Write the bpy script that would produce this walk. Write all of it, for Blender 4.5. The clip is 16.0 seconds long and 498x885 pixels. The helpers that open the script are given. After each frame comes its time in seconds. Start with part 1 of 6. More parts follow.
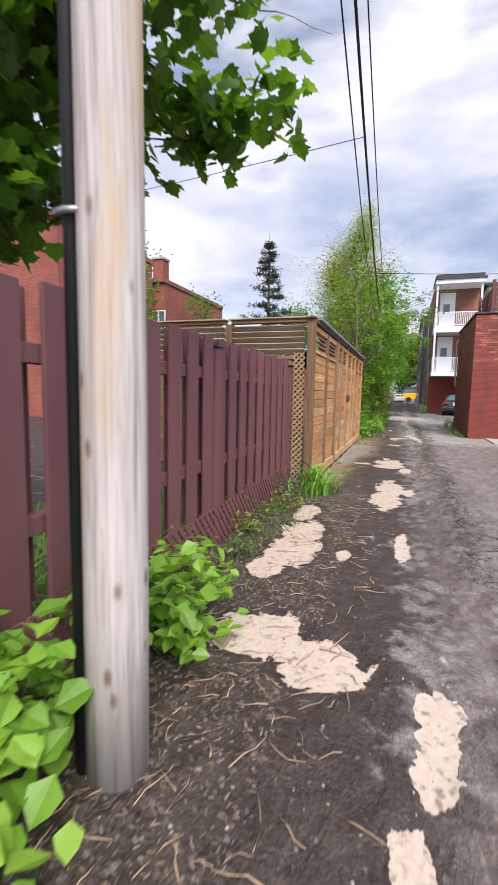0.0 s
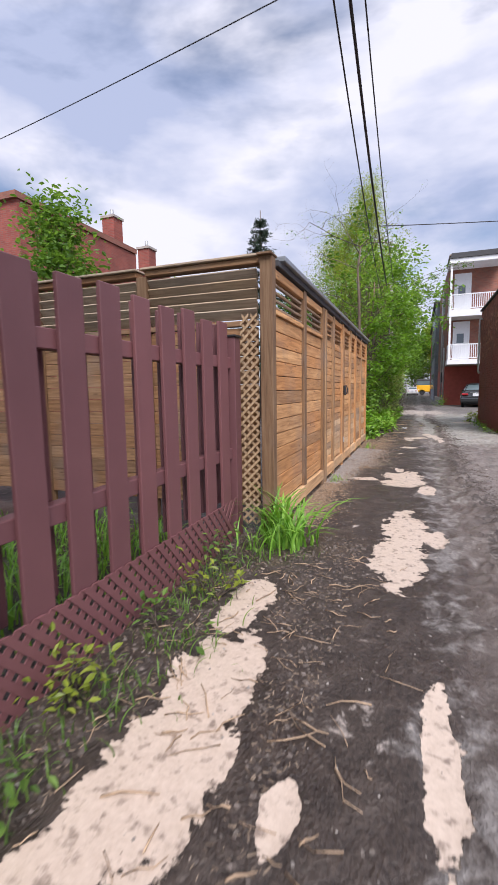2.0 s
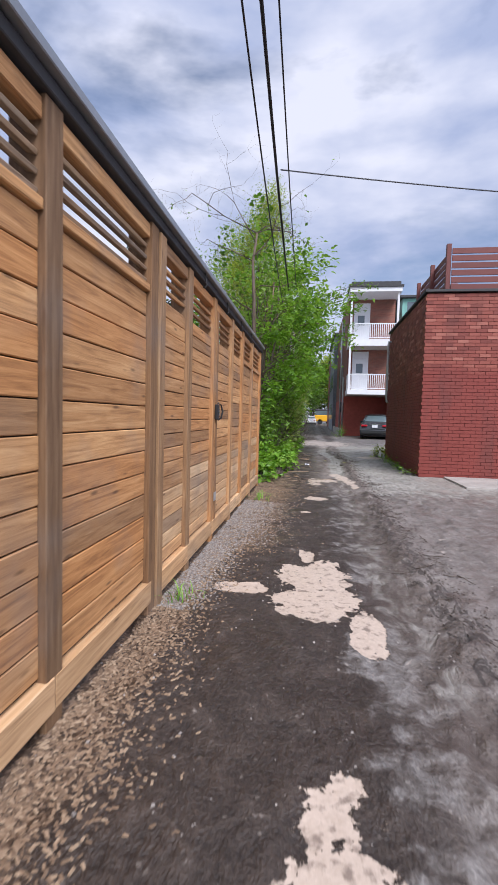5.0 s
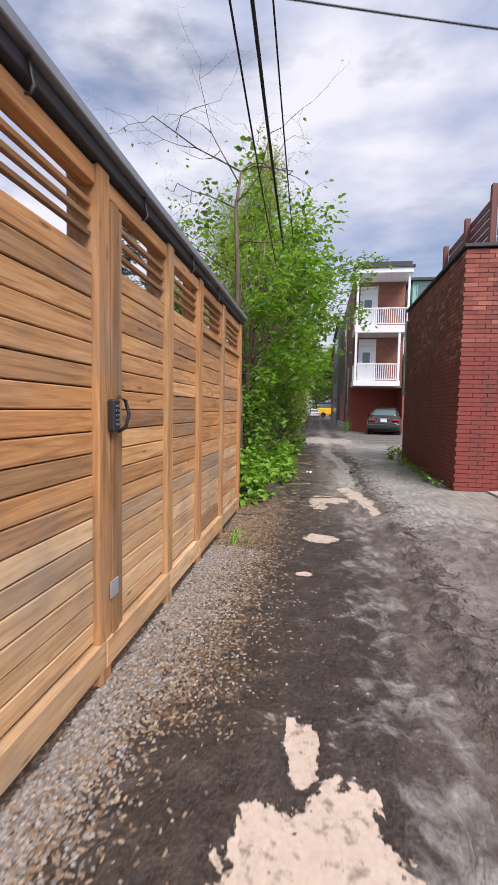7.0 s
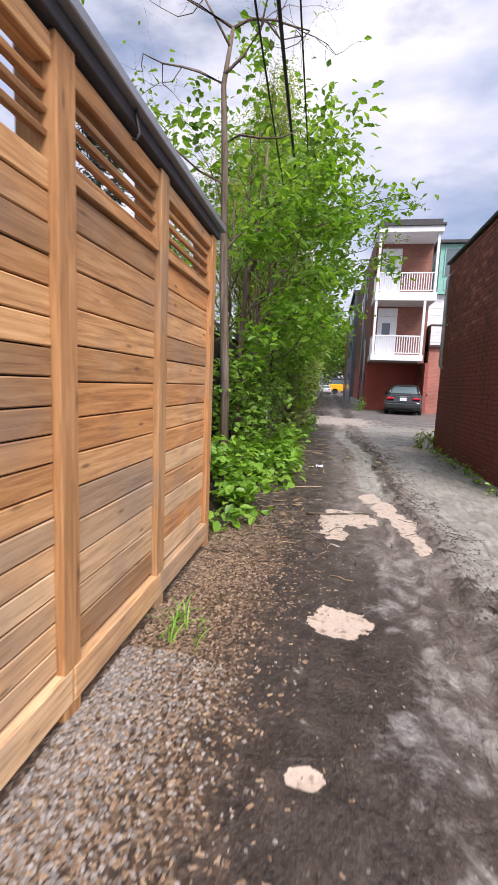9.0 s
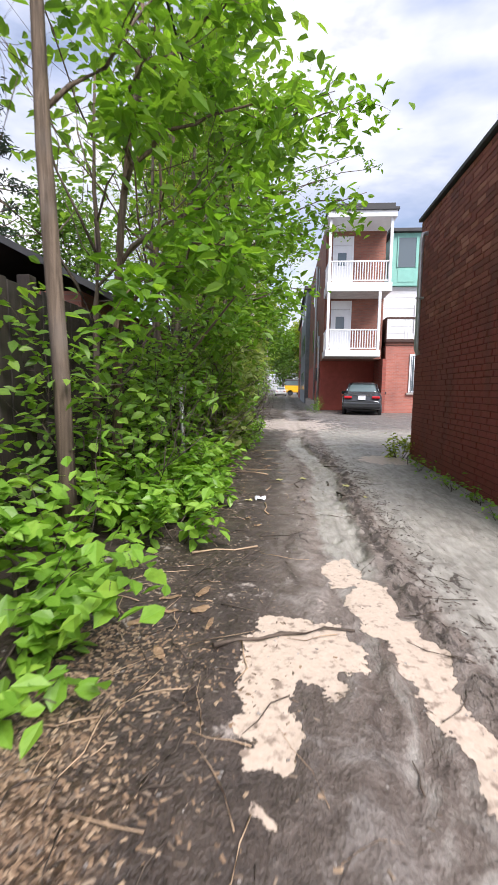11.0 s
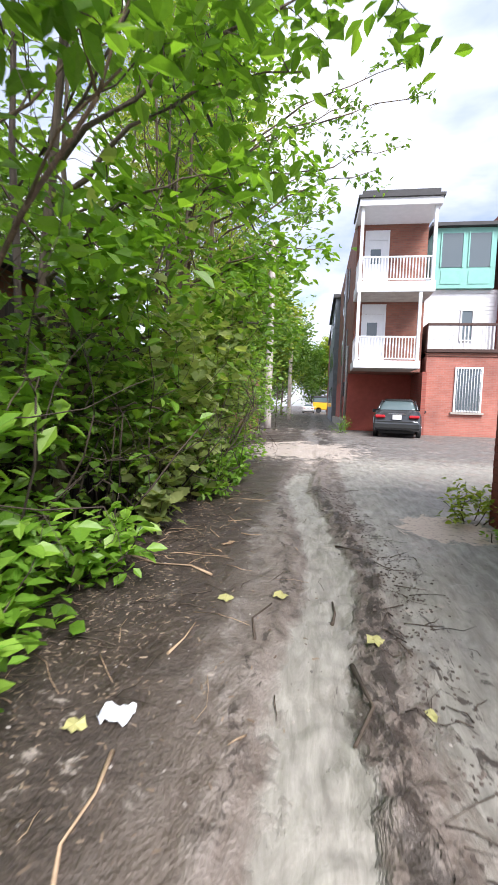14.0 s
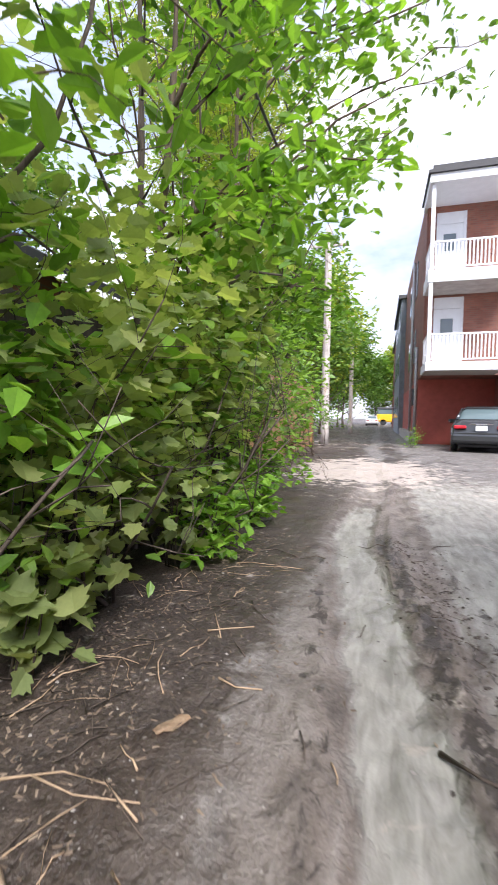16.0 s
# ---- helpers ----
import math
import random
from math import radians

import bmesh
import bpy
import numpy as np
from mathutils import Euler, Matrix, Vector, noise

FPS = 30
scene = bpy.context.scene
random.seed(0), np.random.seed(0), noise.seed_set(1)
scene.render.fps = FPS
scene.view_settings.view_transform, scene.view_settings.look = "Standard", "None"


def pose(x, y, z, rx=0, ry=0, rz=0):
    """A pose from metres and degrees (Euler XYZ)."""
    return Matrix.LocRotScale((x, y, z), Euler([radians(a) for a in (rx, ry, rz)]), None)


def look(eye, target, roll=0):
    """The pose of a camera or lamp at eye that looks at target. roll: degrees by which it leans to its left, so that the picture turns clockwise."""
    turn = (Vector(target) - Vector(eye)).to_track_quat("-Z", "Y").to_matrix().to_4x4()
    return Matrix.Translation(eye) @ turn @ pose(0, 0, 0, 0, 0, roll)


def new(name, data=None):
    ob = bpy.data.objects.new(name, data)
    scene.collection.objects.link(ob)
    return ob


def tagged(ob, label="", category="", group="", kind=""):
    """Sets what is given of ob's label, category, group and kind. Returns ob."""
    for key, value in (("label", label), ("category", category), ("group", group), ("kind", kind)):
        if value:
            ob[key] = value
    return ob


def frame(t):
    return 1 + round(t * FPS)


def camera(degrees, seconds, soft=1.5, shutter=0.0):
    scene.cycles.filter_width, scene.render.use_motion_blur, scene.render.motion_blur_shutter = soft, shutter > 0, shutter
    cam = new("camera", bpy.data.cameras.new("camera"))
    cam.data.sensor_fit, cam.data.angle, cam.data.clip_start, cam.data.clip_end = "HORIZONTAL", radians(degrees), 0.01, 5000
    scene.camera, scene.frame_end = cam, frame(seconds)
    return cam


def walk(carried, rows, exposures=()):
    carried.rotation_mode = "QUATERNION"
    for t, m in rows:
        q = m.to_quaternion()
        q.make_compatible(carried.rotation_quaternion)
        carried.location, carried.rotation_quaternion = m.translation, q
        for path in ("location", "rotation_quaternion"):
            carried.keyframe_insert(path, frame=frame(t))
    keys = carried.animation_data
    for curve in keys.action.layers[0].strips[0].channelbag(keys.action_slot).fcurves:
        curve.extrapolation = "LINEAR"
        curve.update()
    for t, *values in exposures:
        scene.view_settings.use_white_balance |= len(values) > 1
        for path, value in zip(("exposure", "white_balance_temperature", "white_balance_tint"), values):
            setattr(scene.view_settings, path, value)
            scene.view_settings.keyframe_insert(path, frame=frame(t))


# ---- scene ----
cam = camera(58.1, 16.0, 1.5, 0.3)
PATH = [
    (0, (0.626, -0.128, 1.276), (-0.019, 1.752, 1.053), 1.2),
    (0.5, (0.579, 0.482, 1.224), (0.022, 2.389, 0.993), 1.8),
    (1, (0.613, 1.125, 1.196), (0.032, 3.024, 0.96), 0.9),
    (1.5, (0.575, 1.68, 1.188), (-0.051, 3.564, 0.95), -0.3),
    (2, (0.574, 2.301, 1.194), (-0.126, 4.161, 0.966), -0.9),
    (2.5, (0.606, 2.838, 1.248), (-0.118, 4.689, 1.03), -0.4),
    (3, (0.557, 3.387, 1.242), (-0.154, 5.249, 1.079), 0.4),
    (3.5, (0.587, 3.926, 1.248), (-0.081, 5.809, 1.164), -0.7),
    (4, (0.508, 4.528, 1.21), (0.13, 6.489, 1.104), 2.2),
    (4.2, (0.394, 4.719, 1.147), (0.134, 6.699, 1.04), 1.6),
    (6.3, (0.367, 6.873, 1.187), (0.021, 8.839, 1.056), 1.3),
    (6.5, (0.359, 7.109, 1.196), (0.067, 9.083, 1.066), 1.2),
    (7, (0.373, 7.661, 1.222), (0.072, 9.633, 1.075), 1.1),
    (7.5, (0.319, 8.175, 1.186), (-0.028, 10.135, 0.992), 0.7),
    (8, (0.332, 8.709, 1.2), (-0.032, 10.658, 0.936), 2.0),
    (8.2, (0.302, 8.913, 1.216), (-0.073, 10.858, 0.935), 2.4),
    (10.3, (0.357, 11.259, 1.144), (0.122, 13.234, 0.93), 1.0),
    (10.5, (0.386, 11.544, 1.118), (0.158, 13.518, 0.895), 0.5),
    (11, (0.454, 12.076, 1.11), (0.297, 14.055, 0.872), 0.7),
    (11.5, (0.535, 12.642, 1.091), (0.351, 14.622, 0.88), 0.4),
    (12, (0.559, 13.189, 1.066), (0.414, 15.174, 0.874), 0.2),
    (12.5, (0.622, 13.682, 1.081), (0.471, 15.667, 0.884), 0.9),
    (13, (0.69, 14.175, 1.073), (0.497, 16.157, 0.89), 1.3),
    (13.5, (0.775, 14.671, 1.087), (0.557, 16.65, 0.889), 1.5),
    (14, (0.853, 15.132, 1.078), (0.564, 17.104, 0.909), 1.7),
    (14.5, (0.919, 15.647, 1.09), (0.606, 17.614, 0.903), 2.2),
    (15, (0.944, 16.139, 1.081), (0.54, 18.084, 0.851), 2.2),
    (15.5, (0.949, 16.714, 1.071), (0.545, 18.668, 0.927), 2.1),
    (16, (0.847, 17.184, 1.009), (0.288, 19.101, 0.896), 0.8),
]
EXPOSURES = [(0, 0.50, 6500, 13), (1.5, 0.42, 6400, 17), (2.5, 0.34, 6250, 15), (4, 0.22, 5900, 16), (6.3, 0.28, 6400, 13), (8.2, 0.42, 6550, 18), (10.3, 0.66, 6500, 13), (12, 0.78, 6450, 13),
             (14, 1.00, 6400, 12), (16, 1.20, 6300, 14)]
walk(cam, [(t, look(e, g, r)) for t, e, g, r in PATH], EXPOSURES)

# ---- sky and sun ----
SUN_EL, SUN_ROT = 50.0, 148.0


def make_world():
    w = bpy.data.worlds.new("sky")
    scene.world = w
    w.use_nodes = True
    n, l = w.node_tree.nodes, w.node_tree.links
    bg = n["Background"]
    sky = n.new("ShaderNodeTexSky")
    sky.sky_type, sky.sun_disc = "NISHITA", False
    sky.sun_elevation, sky.sun_rotation = radians(SUN_EL), radians(SUN_ROT)
    dim = n.new("ShaderNodeVectorMath")
    dim.operation = "SCALE"
    dim.inputs["Scale"].default_value = 1.0
    l.new(sky.outputs[0], dim.inputs[0])
    co = n.new("ShaderNodeTexCoord")
    mp = n.new("ShaderNodeMapping")
    mp.inputs["Scale"].default_value = (1.0, 1.0, 2.6)
    mp.inputs["Location"].default_value = (0.35, 0.2, 0.1)
    l.new(co.outputs["Generated"], mp.inputs[0])
    big = n.new("ShaderNodeTexNoise")
    big.inputs["Scale"].default_value, big.inputs["Detail"].default_value = 2.1, 6.0
    big.inputs["Roughness"].default_value, big.inputs["Distortion"].default_value = 0.52, 0.25
    l.new(mp.outputs[0], big.inputs["Vector"])
    cover = n.new("ShaderNodeValToRGB")
    cover.color_ramp.elements[0].position, cover.color_ramp.elements[1].position = 0.36, 0.52
    l.new(big.outputs[0], cover.inputs[0])
    fine = n.new("ShaderNodeTexNoise")
    fine.inputs["Scale"].default_value, fine.inputs["Detail"].default_value = 3.2, 5.0
    l.new(mp.outputs[0], fine.inputs["Vector"])
    tone = n.new("ShaderNodeValToRGB")
    e = tone.color_ramp.elements
    e[0].position, e[0].color = 0.36, (3.7, 4.25, 5.7, 1)
    e[1].position, e[1].color = 0.60, (6.9, 7.0, 7.6, 1)
    l.new(fine.outputs[0], tone.inputs[0])
    mix = n.new("ShaderNodeMix")
    mix.data_type = "RGBA"
    l.new(cover.outputs[0], mix.inputs["Factor"])
    l.new(dim.outputs[0], mix.inputs["A"])
    l.new(tone.outputs[0], mix.inputs["B"])
    l.new(mix.outputs["Result"], bg.inputs[0])
    bg.inputs[1].default_value = 0.105


make_world()
sun_data = bpy.data.lights.new("sun", "SUN")
sun_data.energy, sun_data.angle, sun_data.color = 3.7, radians(32), (1.0, 0.965, 0.92)
sun = new("sun", sun_data)
sun.matrix_world = look((0, 0, 30), (0 + math.sin(radians(SUN_ROT)) * -30 / math.tan(radians(SUN_EL)) * 1.0,
                                     math.cos(radians(SUN_ROT)) * -30 / math.tan(radians(SUN_EL)), 0))


# ---- materials ----
def mat(name, build):
    m = bpy.data.materials.new(name)
    m.use_nodes = True
    n, l = m.node_tree.nodes, m.node_tree.links
    build(n, l, n["Principled BSDF"])
    return m


def node(n, kind, **values):
    x = n.new(kind)
    for k, v in values.items():
        x.inputs[k.replace("_", " ")].default_value = v
    return x


def ramp(n, l, source, stops):
    r = n.new("ShaderNodeValToRGB")
    e = r.color_ramp.elements
    while len(e) < len(stops):
        e.new(0.5)
    for k, (p, c) in enumerate(stops):
        e[k].position, e[k].color = p, (*c, 1) if len(c) == 3 else c
    l.new(source, r.inputs[0])
    return r.outputs[0]


def mixed(n, l, factor, a, b, mode="MIX"):
    m = n.new("ShaderNodeMix")
    m.data_type, m.blend_type = "RGBA", mode
    for sock, v in ((m.inputs["Factor"], factor), (m.inputs["A"], a), (m.inputs["B"], b)):
        if isinstance(v, (int, float)):
            sock.default_value = v
        elif isinstance(v, tuple):
            sock.default_value = (*v, 1)
        else:
            l.new(v, sock)
    return m.outputs["Result"]


def maths(n, l, op, a, b=0.0, clamp=False):
    m = n.new("ShaderNodeMath")
    m.operation, m.use_clamp = op, clamp
    for sock, v in zip(m.inputs, (a, b)):
        if isinstance(v, (int, float)):
            sock.default_value = v
        else:
            l.new(v, sock)
    return m.outputs[0]


def place_of(n, l, scale=(1, 1, 1), world=True):
    """World position, stretched."""
    if world:
        src = n.new("ShaderNodeNewGeometry").outputs["Position"]
    else:
        src = n.new("ShaderNodeTexCoord").outputs["Object"]
    mp = n.new("ShaderNodeMapping")
    mp.inputs["Scale"].default_value = scale
    l.new(src, mp.inputs[0])
    return mp.outputs[0]


def noised(n, l, vec, scale, detail=4.0, rough=0.55, distortion=0.0):
    t = node(n, "ShaderNodeTexNoise", Scale=scale, Detail=detail, Roughness=rough, Distortion=distortion)
    l.new(vec, t.inputs["Vector"])
    return t.outputs[0]


def bumped(n, l, bsdf, height, strength, distance=0.01):
    b = n.new("ShaderNodeBump")
    b.inputs["Strength"].default_value, b.inputs["Distance"].default_value = strength, distance
    l.new(height, b.inputs["Height"])
    l.new(b.outputs[0], bsdf.inputs["Normal"])


def timber(name, dark, mid, light, axis, rough=0.75, knots=True):
    """Sawn boards whose grain runs along one axis."""
    def build(n, l, p):
        s = [26.0, 26.0, 26.0]
        s[axis] = 1.6
        info = n.new("ShaderNodeObjectInfo")
        shift = n.new("ShaderNodeVectorMath")
        shift.operation = "MULTIPLY_ADD"
        src = n.new("ShaderNodeNewGeometry").outputs["Position"]
        comb = n.new("ShaderNodeCombineXYZ")
        for k in range(3):
            l.new(info.outputs["Random"], comb.inputs[k])
        l.new(comb.outputs[0], shift.inputs[0])
        shift.inputs[1].default_value = (7.3, 9.1, 5.7)
        l.new(src, shift.inputs[2])
        mp = n.new("ShaderNodeMapping")
        mp.inputs["Scale"].default_value = s
        l.new(shift.outputs[0], mp.inputs[0])
        grain = noised(n, l, mp.outputs[0], 1.6, 6.0, 0.65, 0.6)
        body = ramp(n, l, grain, [(0.30, dark), (0.5, mid), (0.72, light)])
        hue = ramp(n, l, info.outputs["Random"], [(0.0, (0.58, 0.54, 0.52)), (0.2, (0.98, 0.90, 0.80)), (0.45, (1.05, 0.84, 0.62)),
                                                  (0.7, (0.84, 0.74, 0.62)), (1.0, (1.25, 1.18, 1.06))])
        col = mixed(n, l, 1.0, body, hue, "MULTIPLY")
        stain = noised(n, l, place_of(n, l), 2.3, 3.0)
        col = mixed(n, l, maths(n, l, "MULTIPLY", ramp(n, l, stain, [(0.5, (0, 0, 0)), (0.75, (1, 1, 1))]), 0.45), col, (0.20, 0.17, 0.15))
        if knots:
            k = [4.5, 4.5, 13.0]
            k[axis] = 3.2
            if axis == 2:
                k = [13.0, 13.0, 3.0]
            mk = n.new("ShaderNodeMapping")
            mk.inputs["Scale"].default_value = k
            l.new(shift.outputs[0], mk.inputs[0])
            v = node(n, "ShaderNodeTexVoronoi", Scale=1.0)
            l.new(mk.outputs[0], v.inputs["Vector"])
            spot = ramp(n, l, v.outputs["Distance"], [(0.05, (1, 1, 1)), (0.14, (0, 0, 0))])
            col = mixed(n, l, maths(n, l, "MULTIPLY", spot, 0.75), col, (0.10, 0.05, 0.025))
        l.new(col, p.inputs["Base Color"])
        p.inputs["Roughness"].default_value = rough
        bumped(n, l, p, grain, 0.35, 0.004)
    return mat(name, build)


def paint(name, base, dark, rough=0.5, grain_axis=2, wear=(0.35, 0.25, 0.22)):
    """Old paint over wood, faded and chipped."""
    def build(n, l, p):
        s = [18.0, 18.0, 18.0]
        s[grain_axis] = 1.2
        grain = noised(n, l, place_of(n, l, tuple(s)), 1.5, 5.0, 0.6)
        blot = noised(n, l, place_of(n, l), 3.0, 4.0)
        info = n.new("ShaderNodeObjectInfo")
        col = mixed(n, l, blot, dark, base)
        col = mixed(n, l, 1.0, col, ramp(n, l, info.outputs["Random"], [(0, (0.86, 0.86, 0.88)), (1, (1.12, 1.08, 1.06))]), "MULTIPLY")
        chips = noised(n, l, place_of(n, l, (30, 30, 9)), 1.3, 5.0, 0.6)
        col = mixed(n, l, ramp(n, l, chips, [(0.72, (0, 0, 0)), (0.76, (1, 1, 1))]), col, wear)
        l.new(col, p.inputs["Base Color"])
        p.inputs["Roughness"].default_value = rough
        bumped(n, l, p, grain, 0.25, 0.003)
    return mat(name, build)


def plain(name, base, rough=0.6, metal=0.0, vary=0.2, scale=4.0, bump=0.1):
    def build(n, l, p):
        a = noised(n, l, place_of(n, l), scale, 5.0)
        b = noised(n, l, place_of(n, l), scale * 14, 3.0)
        k = maths(n, l, "ADD", maths(n, l, "MULTIPLY", a, 0.7), maths(n, l, "MULTIPLY", b, 0.3))
        col = ramp(n, l, k, [(0.3, tuple(c * (1 - vary) for c in base)), (0.7, tuple(min(1, c * (1 + vary)) for c in base))])
        l.new(col, p.inputs["Base Color"])
        p.inputs["Roughness"].default_value, p.inputs["Metallic"].default_value = rough, metal
        bumped(n, l, p, b, bump, 0.003)
    return mat(name, build)


def leafy(name, dark, mid, light, through_share=0.5, rough=0.42):
    def build(n, l, p):
        g = n.new("ShaderNodeNewGeometry")
        col = ramp(n, l, g.outputs["Random Per Island"], [(0.0, dark), (0.5, mid), (1.0, light)])
        vein = noised(n, l, place_of(n, l), 60.0, 2.0)
        col = mixed(n, l, 0.35, col, mixed(n, l, vein, tuple(c * 0.6 for c in mid), light), "MIX")
        l.new(col, p.inputs["Base Color"])
        p.inputs["Roughness"].default_value = rough
        tr = n.new("ShaderNodeBsdfTranslucent")
        warm = mixed(n, l, 1.0, col, (1.32, 1.34, 0.55), "MULTIPLY")
        l.new(warm, tr.inputs[0])
        mx = n.new("ShaderNodeMixShader")
        mx.inputs[0].default_value = through_share
        l.new(p.outputs[0], mx.inputs[1])
        l.new(tr.outputs[0], mx.inputs[2])
        l.new(mx.outputs[0], n["Material Output"].inputs[0])
    return mat(name, build)


def bricky(name, a, b, mortar, rough=0.8, world_axes="xz", painted=0.0):
    """Brick courses for walls that stay far off."""
    def build(n, l, p):
        sep = n.new("ShaderNodeSeparateXYZ")
        l.new(n.new("ShaderNodeNewGeometry").outputs["Position"], sep.inputs[0])
        comb = n.new("ShaderNodeCombineXYZ")
        l.new(sep.outputs["X" if world_axes[0] == "x" else "Y"], comb.inputs[0])
        l.new(sep.outputs["Z"], comb.inputs[1])
        t = node(n, "ShaderNodeTexBrick", Scale=1.0, Mortar_Size=0.007, Brick_Width=0.22, Row_Height=0.072, Bias=0.0)
        t.inputs["Color1"].default_value, t.inputs["Color2"].default_value = (*a, 1), (*b, 1)
        t.inputs["Mortar"].default_value = (*mortar, 1)
        l.new(comb.outputs[0], t.inputs["Vector"])
        stain = noised(n, l, place_of(n, l), 0.9, 5.0)
        col = mixed(n, l, 1.0, t.outputs[0], ramp(n, l, stain, [(0.3, (0.72, 0.72, 0.74)), (0.7, (1.15, 1.12, 1.1))]), "MULTIPLY")
        l.new(col, p.inputs["Base Color"])
        p.inputs["Roughness"].default_value = rough
        bumped(n, l, p, t.outputs["Fac"], -0.4, 0.006)
    return mat(name, build)


def brick_piece(name):
    """Single bricks: red paint over rough faces, bare and paler higher up in patches."""
    def build(n, l, p):
        info = n.new("ShaderNodeObjectInfo")
        g = n.new("ShaderNodeNewGeometry")
        rnd = maths(n, l, "FRACT", maths(n, l, "ADD", info.outputs["Random"], g.outputs["Random Per Island"]))
        bare = ramp(n, l, rnd, [(0.0, (0.17, 0.040, 0.030)), (0.45, (0.25, 0.062, 0.045)), (0.8, (0.30, 0.085, 0.06)), (1.0, (0.40, 0.15, 0.11))])
        coat = mixed(n, l, noised(n, l, place_of(n, l), 1.7, 4.0), (0.20, 0.036, 0.027), (0.25, 0.052, 0.039))
        sep = n.new("ShaderNodeSeparateXYZ")
        l.new(g.outputs["Position"], sep.inputs[0])
        edge = maths(n, l, "ADD", sep.outputs["Z"], maths(n, l, "MULTIPLY", noised(n, l, place_of(n, l), 1.1, 3.0), 0.9))
        up = ramp(n, l, maths(n, l, "MULTIPLY", edge, 0.25), [(0.62, (0, 0, 0)), (0.68, (1, 1, 1))])
        col = mixed(n, l, up, coat, bare)
        grime = noised(n, l, place_of(n, l, (2.2, 2.2, 0.7)), 1.0, 5.0)
        col = mixed(n, l, maths(n, l, "MULTIPLY", ramp(n, l, grime, [(0.5, (0, 0, 0)), (0.72, (1, 1, 1))]), 0.5), col, (0.10, 0.04, 0.035))
        l.new(col, p.inputs["Base Color"])
        p.inputs["Roughness"].default_value = 0.72
        bumped(n, l, p, noised(n, l, place_of(n, l), 55.0, 5.0), 0.5, 0.006)
    return mat(name, build)


